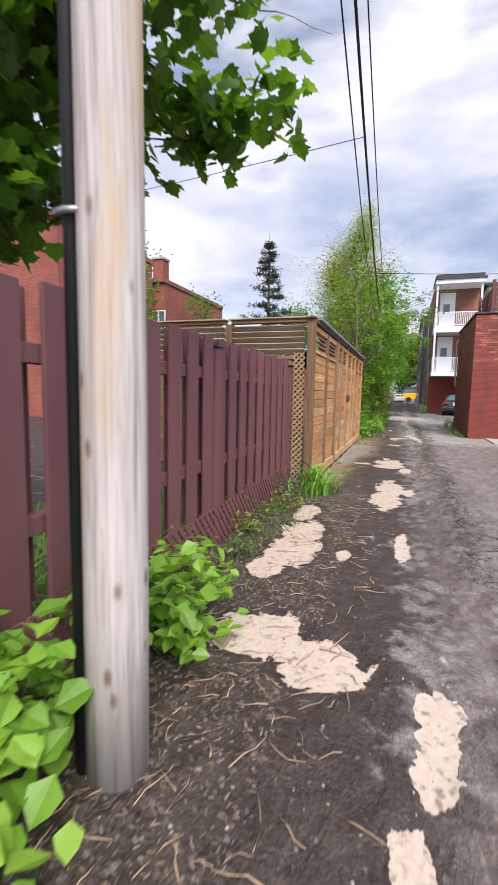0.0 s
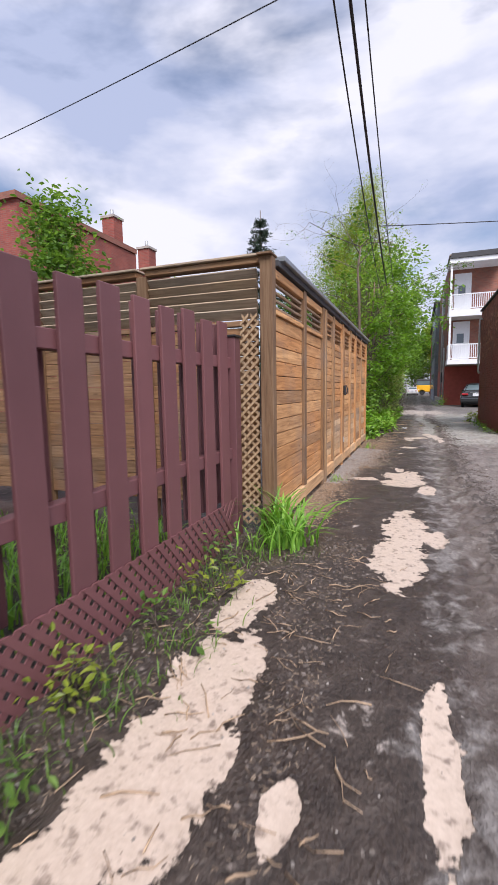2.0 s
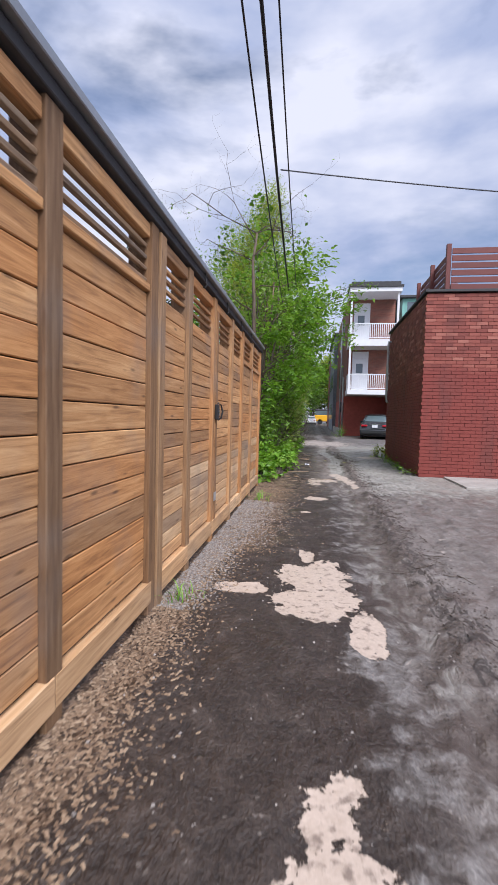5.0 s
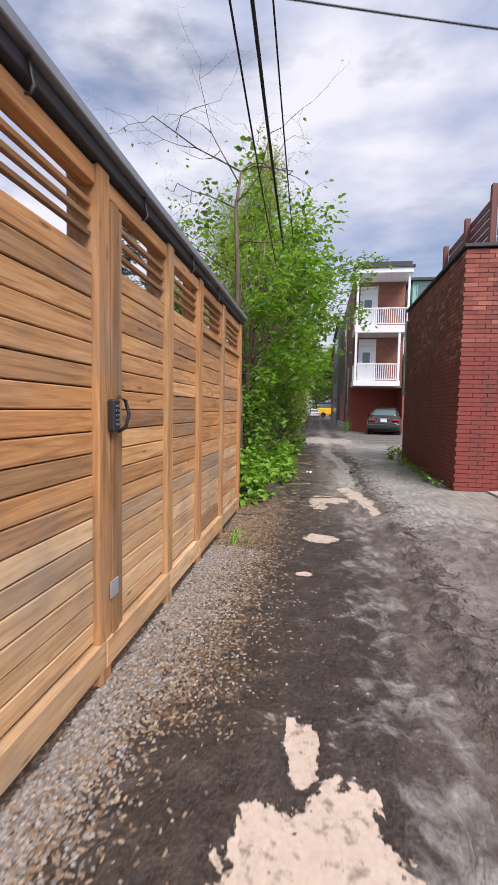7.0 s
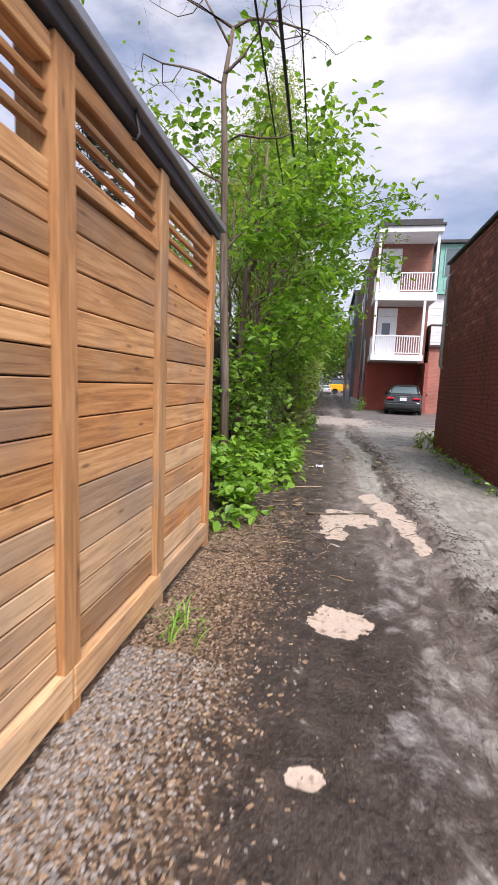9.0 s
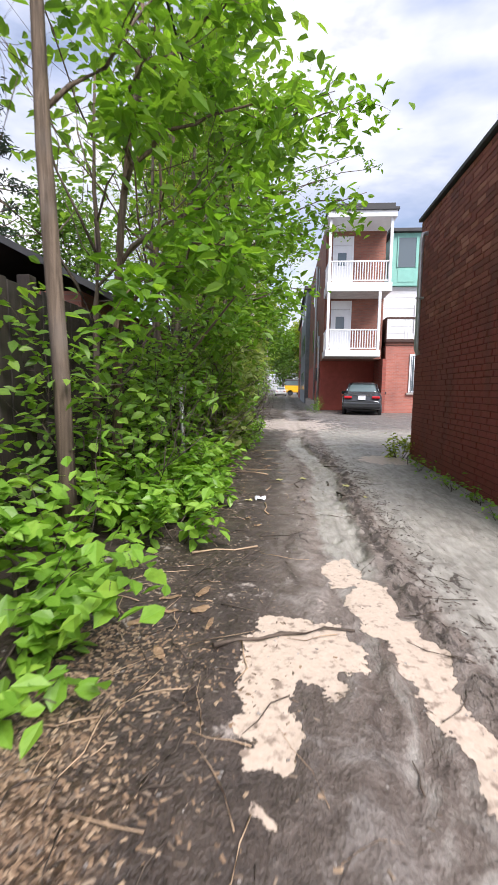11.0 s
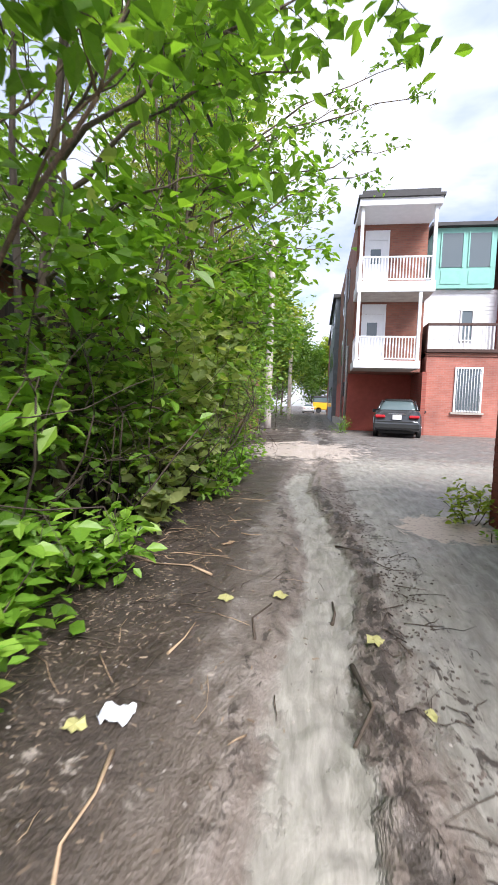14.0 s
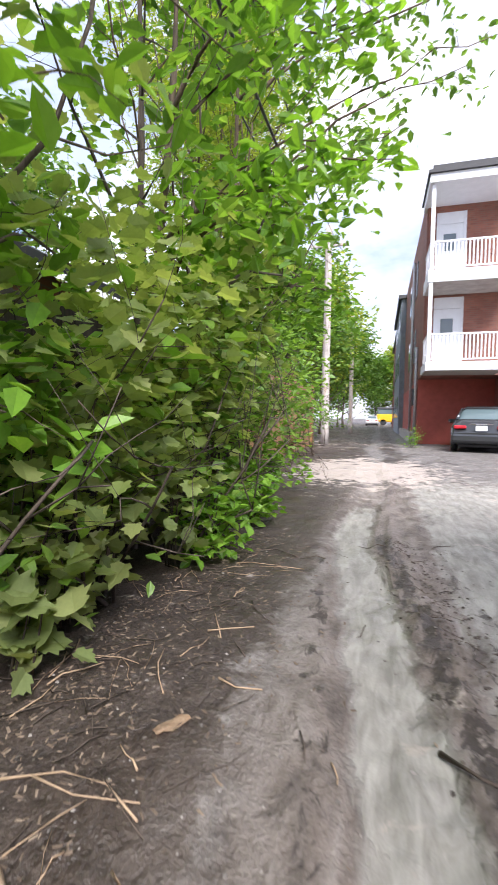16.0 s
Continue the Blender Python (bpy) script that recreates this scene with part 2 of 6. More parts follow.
def ground_material():
    def build(n, l, p):
        pos = place_of(n, l)
        def attr(name):
            a = n.new("ShaderNodeAttribute")
            a.attribute_name = name
            return a.outputs["Fac"]
        puddle, tarmac, chips, dust, mud, track, crumb = attr("silt"), attr("tarmac"), attr("chips"), attr("dust"), attr("mud"), attr("track"), attr("crumb")
        big = noised(n, l, pos, 1.5, 5.0, 0.6)
        midn = noised(n, l, pos, 7.0, 6.0, 0.65, 0.4)
        fine = noised(n, l, pos, 48.0, 5.0, 0.7)
        grit = node(n, "ShaderNodeTexVoronoi", Scale=85.0)
        l.new(pos, grit.inputs["Vector"])
        soil = ramp(n, l, midn, [(0.34, (0.017, 0.012, 0.010)), (0.47, (0.031, 0.022, 0.018)), (0.56, (0.058, 0.043, 0.035)), (0.70, (0.12, 0.093, 0.078))])
        soil = mixed(n, l, 0.55, soil, ramp(n, l, fine, [(0.38, (0.017, 0.012, 0.010)), (0.62, (0.080, 0.060, 0.049))]))
        old = ramp(n, l, fine, [(0.35, (0.125, 0.117, 0.112)), (0.65, (0.27, 0.255, 0.245))])
        old = mixed(n, l, maths(n, l, "MULTIPLY", ramp(n, l, midn, [(0.42, (1, 1, 1)), (0.6, (0, 0, 0))]), 0.65), old, (0.075, 0.060, 0.052))
        edge = maths(n, l, "ADD", tarmac, maths(n, l, "MULTIPLY", maths(n, l, "SUBTRACT", big, 0.5), 1.5))
        edge = maths(n, l, "ADD", edge, maths(n, l, "MULTIPLY", maths(n, l, "SUBTRACT", midn, 0.5), 1.4))
        col = mixed(n, l, ramp(n, l, edge, [(0.38, (0, 0, 0)), (0.6, (1, 1, 1))]), soil, old)
        slick = noised(n, l, place_of(n, l, (1.0, 0.45, 1.0)), 5.5, 6.0, 0.6, 1.2)
        mudcol = ramp(n, l, slick, [(0.34, (0.070, 0.053, 0.044)), (0.46, (0.165, 0.131, 0.111)), (0.60, (0.25, 0.212, 0.19)), (0.72, (0.34, 0.30, 0.275))])
        mudcol = mixed(n, l, 0.25, mudcol, ramp(n, l, fine, [(0.38, (0.06, 0.05, 0.043)), (0.62, (0.30, 0.26, 0.235))]))
        col = mixed(n, l, maths(n, l, "MULTIPLY", mud, 0.9), col, mudcol)
        lane = maths(n, l, "ADD", track, maths(n, l, "MULTIPLY", maths(n, l, "SUBTRACT", slick, 0.5), 1.6))
        lane = maths(n, l, "ADD", lane, maths(n, l, "MULTIPLY", maths(n, l, "SUBTRACT", midn, 0.5), 1.1))
        lane = ramp(n, l, lane, [(0.34, (0, 0, 0)), (0.85, (0.85, 0.85, 0.85))])
        col = mixed(n, l, lane, col, mixed(n, l, ramp(n, l, noised(n, l, place_of(n, l, (1.0, 0.22, 1.0)), 17.0, 6.0, 0.68, 0.5), [(0.36, (0, 0, 0)), (0.66, (1, 1, 1))]), (0.20, 0.190, 0.168), (0.40, 0.385, 0.350)))
        torn = noised(n, l, place_of(n, l, (1.0, 0.5, 1.0)), 13.0, 6.0, 0.68, 1.0)
        torn = maths(n, l, "ADD", crumb, maths(n, l, "MULTIPLY", maths(n, l, "SUBTRACT", torn, 0.5), 2.6))
        col = mixed(n, l, ramp(n, l, torn, [(0.52, (0, 0, 0)), (0.66, (0.9, 0.9, 0.9))]), col, mixed(n, l, fine, (0.022, 0.017, 0.015), (0.075, 0.060, 0.051)))
        speck = ramp(n, l, grit.outputs["Color"], [(0.90, (0, 0, 0)), (0.96, (1, 1, 1))])
        col = mixed(n, l, maths(n, l, "MULTIPLY", speck, 0.35), col, (0.36, 0.32, 0.28))
        chipmask = maths(n, l, "ADD", chips, maths(n, l, "MULTIPLY", maths(n, l, "SUBTRACT", midn, 0.5), 1.2))
        chipcol = ramp(n, l, grit.outputs["Color"], [(0.2, (0.034, 0.022, 0.015)), (0.6, (0.095, 0.060, 0.038)), (0.9, (0.24, 0.17, 0.12))])
        col = mixed(n, l, ramp(n, l, chipmask, [(0.4, (0, 0, 0)), (0.62, (1, 1, 1))]), col, chipcol)
        dustmask = maths(n, l, "ADD", dust, maths(n, l, "MULTIPLY", maths(n, l, "SUBTRACT", midn, 0.5), 2.2))
        dustmask = maths(n, l, "ADD", dustmask, maths(n, l, "MULTIPLY", maths(n, l, "SUBTRACT", big, 0.5), 2.2))
        col = mixed(n, l, ramp(n, l, dustmask, [(0.45, (0, 0, 0)), (0.65, (0.9, 0.9, 0.9))]), col, (0.42, 0.36, 0.32))
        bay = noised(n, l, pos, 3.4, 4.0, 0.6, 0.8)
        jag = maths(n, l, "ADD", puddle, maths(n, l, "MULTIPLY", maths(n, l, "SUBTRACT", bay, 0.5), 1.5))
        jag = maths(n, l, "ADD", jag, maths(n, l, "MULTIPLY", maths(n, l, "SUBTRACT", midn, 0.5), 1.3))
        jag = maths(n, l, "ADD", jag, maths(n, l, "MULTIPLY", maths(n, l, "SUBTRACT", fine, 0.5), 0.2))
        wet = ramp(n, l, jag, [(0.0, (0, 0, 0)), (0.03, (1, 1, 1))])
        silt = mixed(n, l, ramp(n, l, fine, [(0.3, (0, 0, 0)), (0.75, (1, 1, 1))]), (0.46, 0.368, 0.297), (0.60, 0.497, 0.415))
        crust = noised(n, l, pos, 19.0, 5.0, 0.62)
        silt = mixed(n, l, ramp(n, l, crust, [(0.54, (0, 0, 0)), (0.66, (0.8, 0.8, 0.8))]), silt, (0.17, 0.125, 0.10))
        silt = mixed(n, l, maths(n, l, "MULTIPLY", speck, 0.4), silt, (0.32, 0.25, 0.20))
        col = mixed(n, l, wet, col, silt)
        l.new(col, p.inputs["Base Color"])
        sheen = ramp(n, l, big, [(0.38, (0.34, 0.34, 0.34)), (0.62, (0.75, 0.75, 0.75))])
        l.new(mixed(n, l, wet, sheen, (0.45, 0.45, 0.45)), p.inputs["Roughness"])
        h = maths(n, l, "ADD", maths(n, l, "MULTIPLY", midn, 1.0), maths(n, l, "MULTIPLY", fine, 0.22))
        h = maths(n, l, "ADD", h, maths(n, l, "MULTIPLY", slick, 0.8))
        h = maths(n, l, "ADD", h, maths(n, l, "MULTIPLY", grit.outputs["Distance"], 0.10))
        flat = maths(n, l, "SUBTRACT", 1.0, maths(n, l, "MULTIPLY", maths(n, l, "MAXIMUM", wet, lane), 0.85))
        bumped(n, l, p, maths(n, l, "MULTIPLY", h, flat), 0.85, 0.035)
    return mat("muddy alley ground", build)


def pole_material():
    def build(n, l, p):
        v = place_of(n, l, (24, 24, 1.1))
        g = noised(n, l, v, 1.5, 6.0, 0.65, 0.5)
        col = ramp(n, l, g, [(0.3, (0.24, 0.20, 0.18)), (0.5, (0.45, 0.41, 0.39)), (0.7, (0.60, 0.56, 0.53))])
        warm = noised(n, l, place_of(n, l, (5, 5, 0.9)), 1.0, 3.0)
        col = mixed(n, l, ramp(n, l, warm, [(0.52, (0, 0, 0)), (0.66, (0.8, 0.8, 0.8))]), col, (0.52, 0.36, 0.22))
        k = node(n, "ShaderNodeTexVoronoi", Scale=1.0)
        l.new(place_of(n, l, (11, 11, 5.0)), k.inputs["Vector"])
        col = mixed(n, l, ramp(n, l, k.outputs["Distance"], [(0.08, (0.85, 0.85, 0.85)), (0.2, (0, 0, 0))]), col, (0.17, 0.10, 0.06))
        l.new(col, p.inputs["Base Color"])
        p.inputs["Roughness"].default_value = 0.8
        bumped(n, l, p, g, 0.5, 0.006)
    return mat("weathered pole wood", build)


def glass(name, tint=(0.12, 0.15, 0.17)):
    def build(n, l, p):
        p.inputs["Base Color"].default_value = (*tint, 1)
        p.inputs["Roughness"].default_value = 0.06
        p.inputs["Specular IOR Level"].default_value = 0.8
    return mat(name, build)


GROUND = ground_material()
PLUM = paint("plum fence paint", (0.185, 0.078, 0.083), (0.125, 0.050, 0.055), 0.55)
PLUM_RAIL = paint("plum fence paint along", (0.200, 0.085, 0.090), (0.135, 0.055, 0.060), 0.55, 1)
CEDAR = timber("cedar boards", (0.27, 0.142, 0.066), (0.48, 0.275, 0.128), (0.64, 0.415, 0.225), 1)
# paler copy of the cedar, with light bounced off the gravel in its colour
CEDAR_PALE_BOUNCE = timber("pale bounce-lit cedar boards", (0.36, 0.235, 0.135), (0.58, 0.41, 0.255), (0.70, 0.54, 0.37), 1)
CEDAR_POST_WARM = timber("warm cedar posts", (0.24, 0.135, 0.065), (0.42, 0.255, 0.130), (0.56, 0.38, 0.22), 2)
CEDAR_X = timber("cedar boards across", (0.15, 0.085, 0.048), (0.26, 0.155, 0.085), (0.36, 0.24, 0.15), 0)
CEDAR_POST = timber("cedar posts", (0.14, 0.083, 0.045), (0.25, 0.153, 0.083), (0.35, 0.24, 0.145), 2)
GREY_SLAT = timber("greyed slats", (0.20, 0.155, 0.12), (0.34, 0.28, 0.225), (0.46, 0.39, 0.32), 1, knots=False)
GREY_SLAT_X = timber("greyed slats across", (0.22, 0.185, 0.15), (0.38, 0.33, 0.275), (0.52, 0.46, 0.39), 0, knots=False)
LATTICE = timber("lattice strips", (0.24, 0.165, 0.105), (0.42, 0.31, 0.20), (0.54, 0.42, 0.30), 2, knots=False)
POLE = pole_material()
BLACK = plain("black rubber", (0.02, 0.02, 0.022), 0.5)
CAP_METAL = plain("grey metal cap", (0.30, 0.32, 0.35), 0.4, 0.6, 0.15)
STEEL = plain("galvanised steel", (0.50, 0.51, 0.52), 0.45, 0.5, 0.2, 9.0)
DARKWOOD = timber("dark fence boards", (0.012, 0.010, 0.011), (0.026, 0.021, 0.022), (0.045, 0.036, 0.036), 2, knots=False)
BRICK = brick_piece("painted red brick")
MORTAR = plain("red painted mortar", (0.14, 0.032, 0.026), 0.9)
BRICK_FAR = bricky("far red brick", (0.33, 0.085, 0.062), (0.25, 0.060, 0.045), (0.22, 0.13, 0.11))
BRICK_FAR_Y = bricky("far red brick side", (0.33, 0.085, 0.062), (0.25, 0.060, 0.045), (0.22, 0.13, 0.11), world_axes="yz")
BRICK_PINK = bricky("far pale red brick", (0.42, 0.155, 0.12), (0.35, 0.12, 0.09), (0.34, 0.2, 0.17))
BRICK_DARK = bricky("far brown brick", (0.29, 0.115, 0.080), (0.22, 0.085, 0.060), (0.20, 0.13, 0.105))
BRICK_DARK_Y = bricky("far brown brick side", (0.29, 0.115, 0.080), (0.22, 0.085, 0.060), (0.20, 0.13, 0.105), world_axes="yz")
RED_PAINT = plain("dull red painted wall", (0.38, 0.085, 0.062), 0.7)
WHITE = plain("white paint", (0.74, 0.76, 0.80), 0.5, 0, 0.06)
WHITE_SIDING = plain("white siding", (0.76, 0.78, 0.82), 0.5, 0, 0.05)
GREEN_PAINT = plain("mint green paint", (0.22, 0.50, 0.44), 0.5, 0, 0.1)
ROOF = plain("dark roofing", (0.05, 0.05, 0.055), 0.7)
GREY_SIDING = plain("grey siding", (0.22, 0.25, 0.29), 0.6)
CONCRETE = plain("worn concrete", (0.38, 0.35, 0.32), 0.85, 0, 0.25, 3.0, 0.3)
GLASS = glass("window glass")
CAR_GLASS = glass("car glass", (0.10, 0.14, 0.15))
CAR_PAINT = plain("dark grey car paint", (0.075, 0.080, 0.088), 0.14, 0.6, 0.05)
CAR_WHITE = plain("white car paint", (0.7, 0.7, 0.7), 0.3, 0.0, 0.05)
RED_LAMP = plain("red lamp plastic", (0.45, 0.02, 0.03), 0.2)
CHROME = plain("chrome", (0.6, 0.6, 0.62), 0.15, 1.0, 0.05)
YELLOW = plain("yellow vehicle paint", (0.75, 0.40, 0.02), 0.4, 0, 0.08)
ORANGE = plain("orange paint", (0.75, 0.16, 0.02), 0.5)
BROWN_RAIL = plain("dark brown stained wood", (0.06, 0.028, 0.022), 0.6)
RED_SCREEN = paint("red brown screen paint", (0.20, 0.055, 0.045), (0.13, 0.035, 0.03), 0.6, 0)
BARK = timber("bark", (0.05, 0.042, 0.036), (0.12, 0.10, 0.085), (0.22, 0.19, 0.165), 2, 0.9, False)
TWIG = plain("bare twigs", (0.085, 0.064, 0.050), 0.85, 0, 0.6, 6.0)
OLD_CHIP = leafy("weathered chips", (0.050, 0.034, 0.025), (0.130, 0.092, 0.066), (0.300, 0.235, 0.175), 0.0, 0.9)
CHIP = leafy("wood chips", (0.080, 0.046, 0.028), (0.200, 0.125, 0.076), (0.400, 0.300, 0.205), 0.0, 0.85)
PEBBLE = leafy("pebbles", (0.070, 0.063, 0.059), (0.196, 0.175, 0.161), (0.434, 0.399, 0.371), 0.0, 0.7)
CLOD = leafy("soil clods", (0.035, 0.027, 0.023), (0.085, 0.068, 0.059), (0.19, 0.158, 0.14), 0.0, 0.95)
LEAF_MAPLE = leafy("maple leaves", (0.032, 0.085, 0.012), (0.080, 0.185, 0.024), (0.170, 0.310, 0.045), 0.6)
LEAF_HEDGE = leafy("hedge leaves", (0.055, 0.130, 0.023), (0.150, 0.310, 0.048), (0.330, 0.500, 0.095))
LEAF_LUSH = leafy("lush overhanging leaves", (0.060, 0.150, 0.018), (0.140, 0.300, 0.034), (0.280, 0.470, 0.070), 0.55)
LEAF_PALE = leafy("pale young maple leaves", (0.150, 0.210, 0.075), (0.270, 0.340, 0.120), (0.430, 0.480, 0.200), 0.4)
LEAF_BRIGHT = leafy("bright young leaves", (0.085, 0.215, 0.021), (0.185, 0.390, 0.040), (0.330, 0.530, 0.075), 0.4)
LEAF_WILLOW = leafy("yellow green leaves", (0.130, 0.195, 0.026), (0.270, 0.360, 0.051), (0.460, 0.540, 0.094))
LEAF_DULL = leafy("dull olive leaves", (0.150, 0.215, 0.065), (0.300, 0.400, 0.130), (0.500, 0.560, 0.220))
LEAF_FAR = leafy("far leaves", (0.051, 0.123, 0.026), (0.123, 0.246, 0.051), (0.232, 0.377, 0.087))
NEEDLE = leafy("spruce needles", (0.014, 0.032, 0.020), (0.028, 0.055, 0.034), (0.055, 0.085, 0.055), 0.1)
GRASS = leafy("grass blades", (0.087, 0.232, 0.029), (0.174, 0.406, 0.051), (0.319, 0.551, 0.087), 0.3)
PAPER = plain("white wrapper", (0.70, 0.72, 0.80), 0.4, 0, 0.2, 20.0)
YELLOW_LEAF = plain("fallen yellow leaf", (0.42, 0.40, 0.17), 0.7)


# ---- mesh helpers ----
def mesh_of(name, bm, material):
    me = bpy.data.meshes.new(name)
    bm.to_mesh(me)
    bm.free()
    me.materials.append(material)
    return me


def thing(name, at, label, category, group="", kind=""):
    ob = new(name)
    ob.location = at
    ob.empty_display_size = 0.1
    return tagged(ob, label, category, group, kind)


def spot(ob):
    v = Vector((0, 0, 0))
    while ob is not None:
        v = v + ob.location
        ob = ob.parent
    return v


def put(name, me, parent, at, label=""):
    """Links a mesh under a thing, with its origin at a place of the world."""
    ob = new(name, me)
    ob.parent = parent
    ob.location = Vector(at) - spot(parent)
    if label:
        tagged(ob, label)
    return ob


def part(name, bm, material, parent, label=""):
    """Links a bmesh given in world coordinates as one part."""
    base = spot(parent)
    for v in bm.verts:
        v.co -= base
    ob = new(name, mesh_of(name, bm, material))
    ob.parent = parent
    if label:
        tagged(ob, label)
    return ob


BLOCKS = {}


def block_mesh(size, material, bevel=0.004):
    """A bevelled block about its own middle, shared by all of one size."""
    key = (tuple(round(s, 3) for s in size), material.name, bevel)
    if key not in BLOCKS:
        bm = bmesh.new()
        bmesh.ops.create_cube(bm, size=1)
        for v in bm.verts:
            v.co = [v.co[k] * size[k] for k in range(3)]
        if bevel:
            bmesh.ops.bevel(bm, geom=bm.edges[:], offset=min(bevel, min(size) * 0.4), segments=1, affect="EDGES")
        BLOCKS[key] = mesh_of("block", bm, material)
    return BLOCKS[key]


def block(name, a, b, material, parent, label="", bevel=0.004):
    size = [b[k] - a[k] for k in range(3)]
    mid = [(a[k] + b[k]) / 2 for k in range(3)]
    return put(name, block_mesh(size, material, bevel), parent, mid, label)


def lone_block(name, a, b, material, label, category, kind="", bevel=0.004):
    ob = new(name, block_mesh([b[k] - a[k] for k in range(3)], material, bevel))
    ob.location = [(a[k] + b[k]) / 2 for k in range(3)]
    return tagged(ob, label, category, kind=kind)


def tube(bm, points, radii, sides=6):
    rings = []
    points = [Vector(p) for p in points]
    for k, p in enumerate(points):
        d = (points[min(k + 1, len(points) - 1)] - points[max(k - 1, 0)]).normalized()
        side = d.orthogonal().normalized()
        other = d.cross(side)
        rings.append([bm.verts.new(p + (side * math.cos(2 * math.pi * j / sides) + other * math.sin(2 * math.pi * j / sides)) * radii[k])
                      for j in range(sides)])
    for a, b in zip(rings, rings[1:]):
        # match the turn of neighbouring rings
        shift = min(range(sides), key=lambda s: (a[0].co - b[s].co).length)
        for j in range(sides):
            f = bm.faces.new((a[j], a[(j + 1) % sides], b[(j + 1 + shift) % sides], b[(j + shift) % sides]))
            f.smooth = True
    bm.faces.new(list(reversed(rings[0])))
    bm.faces.new(rings[-1])


def rod(name, a, b, r, material, parent, label="", sides=8):
    bm = bmesh.new()
    tube(bm, [a, b], [r, r], sides)
    return part(name, bm, material, parent, label)


def leaf_cloud(name, pos, size, rng, material, flat=0.6, slim=0.55, droop=0.25, lobed=False):
    """Many ovate leaves, each folded along its midrib."""
    pos = np.asarray(pos)
    n = len(pos)
    size = np.asarray(size).reshape(n, 1)
    nrm = rng.normal(size=(n, 3))
    nrm[:, 2] = np.abs(nrm[:, 2]) + flat * 2
    nrm /= np.linalg.norm(nrm, axis=1, keepdims=True)
    d = rng.normal(size=(n, 3))
    d[:, 2] -= droop * 2
    d -= nrm * np.sum(d * nrm, axis=1, keepdims=True)
    d /= np.linalg.norm(d, axis=1, keepdims=True)
    s = np.cross(nrm, d)
    w = size * slim * 0.5
    up = nrm * size * 0.09
    if lobed:
        # five-lobed outline: share of the length, share of the half width
        out = [(0.0, 0.0), (-0.02, 0.42), (0.16, 0.80), (0.26, 0.62), (0.52, 1.0), (0.55, 0.62), (0.72, 0.60), (0.76, 0.30), (1.0, 0.0)]
        ring = out + [(u, -v) for u, v in reversed(out[1:-1])]
        k = len(ring)
        verts = np.stack([pos + d * size * u + s * w * 2.1 * v * 0.6 + up * (1.6 * abs(v) - 0.8 * u) for u, v in ring], axis=1).reshape(-1, 3)
        half = len(out)
        base = np.arange(n).reshape(n, 1) * k
        faces = (base + np.array([list(range(half - 1, -1, -1))])).tolist() + (base + np.array([[0] + list(range(k - 1, half - 2, -1))])).tolist()
        me = bpy.data.meshes.new(name)
        me.from_pydata(verts.tolist(), [], faces)
        me.materials.append(material)
        return me
    verts = np.stack([pos, pos + d * size * 0.34 + s * w + up, pos + d * size * 0.70 + s * w * 0.72 + up * 0.6, pos + d * size - up * 0.8,
                      pos + d * size * 0.70 - s * w * 0.72 + up * 0.6, pos + d * size * 0.34 - s * w + up], axis=1).reshape(-1, 3)
    base = np.arange(n).reshape(n, 1) * 6
    faces = np.concatenate([base + np.array([[0, 3, 2, 1]]), base + np.array([[0, 5, 4, 3]])], axis=0)
    me = bpy.data.meshes.new(name)
    me.from_pydata(verts.tolist(), [], faces.tolist())
    me.materials.append(material)
    return me


def trimmed(p):
    """Limbs end where they would hang into the alley."""
    if p.y < 6:
        return p.x > -0.02 or (p.x > -1.0 and p.z < 2.7) or p.z < 2.2
    return 6 < p.y < 25 and -1.5 < p.x and p.x > 0.20 + 0.45 * max(0.0, p.z - 2.6)


def grow(bm, rng, p, d, length, r, depth, tips, bend=0.25, lift=0.15, fork=3, sides=5):
    """A limb that bends, tapers and forks; tips collects the places of its leaves."""
    pts, rad = [p], [r]
    steps = 4
    for k in range(steps):
        d = (d + Vector(rng.normal(size=3)) * bend + Vector((0, 0, lift))).normalized()
        q = p + d * (length / steps)
        if trimmed(q) and (p.z > 0.9 or -0.1 < q.x < 1.8):
            break
        p = q
        pts.append(p)
        rad.append(r * (1 - 0.6 * (k + 1) / steps))
        if depth <= 1:
            tips.append(p)
    if len(pts) < 2:
        tips.append(p)
        return
    tube(bm, pts, rad, sides)
    if depth > 0:
        for k in range(fork):
            q = pts[min(2 + (k % 3), len(pts) - 1)]
            side = Vector(rng.normal(size=3))
            side = (d * 0.7 + side.normalized() * 0.8).normalized()
            grow(bm, rng, q, side, length * rng.uniform(0.5, 0.75), rad[min(3, len(rad) - 1)] * 0.75, depth - 1, tips, bend, lift, fork, max(3, sides - 1))


def scatter(rng, tips, count, spread, keep=None, share=0.45):
    """Leaf places in clumps about some of the tips, with gaps between."""
    tips = np.array([list(t) for t in tips])
    tips = tips[rng.choice(len(tips), max(30, int(len(tips) * share)), replace=len(tips) < 30)]
    pos = tips[rng.integers(0, len(tips), count)] + rng.normal(size=(count, 3)) * spread
    if keep is not None:
        pos = pos[keep(pos)]
    return pos


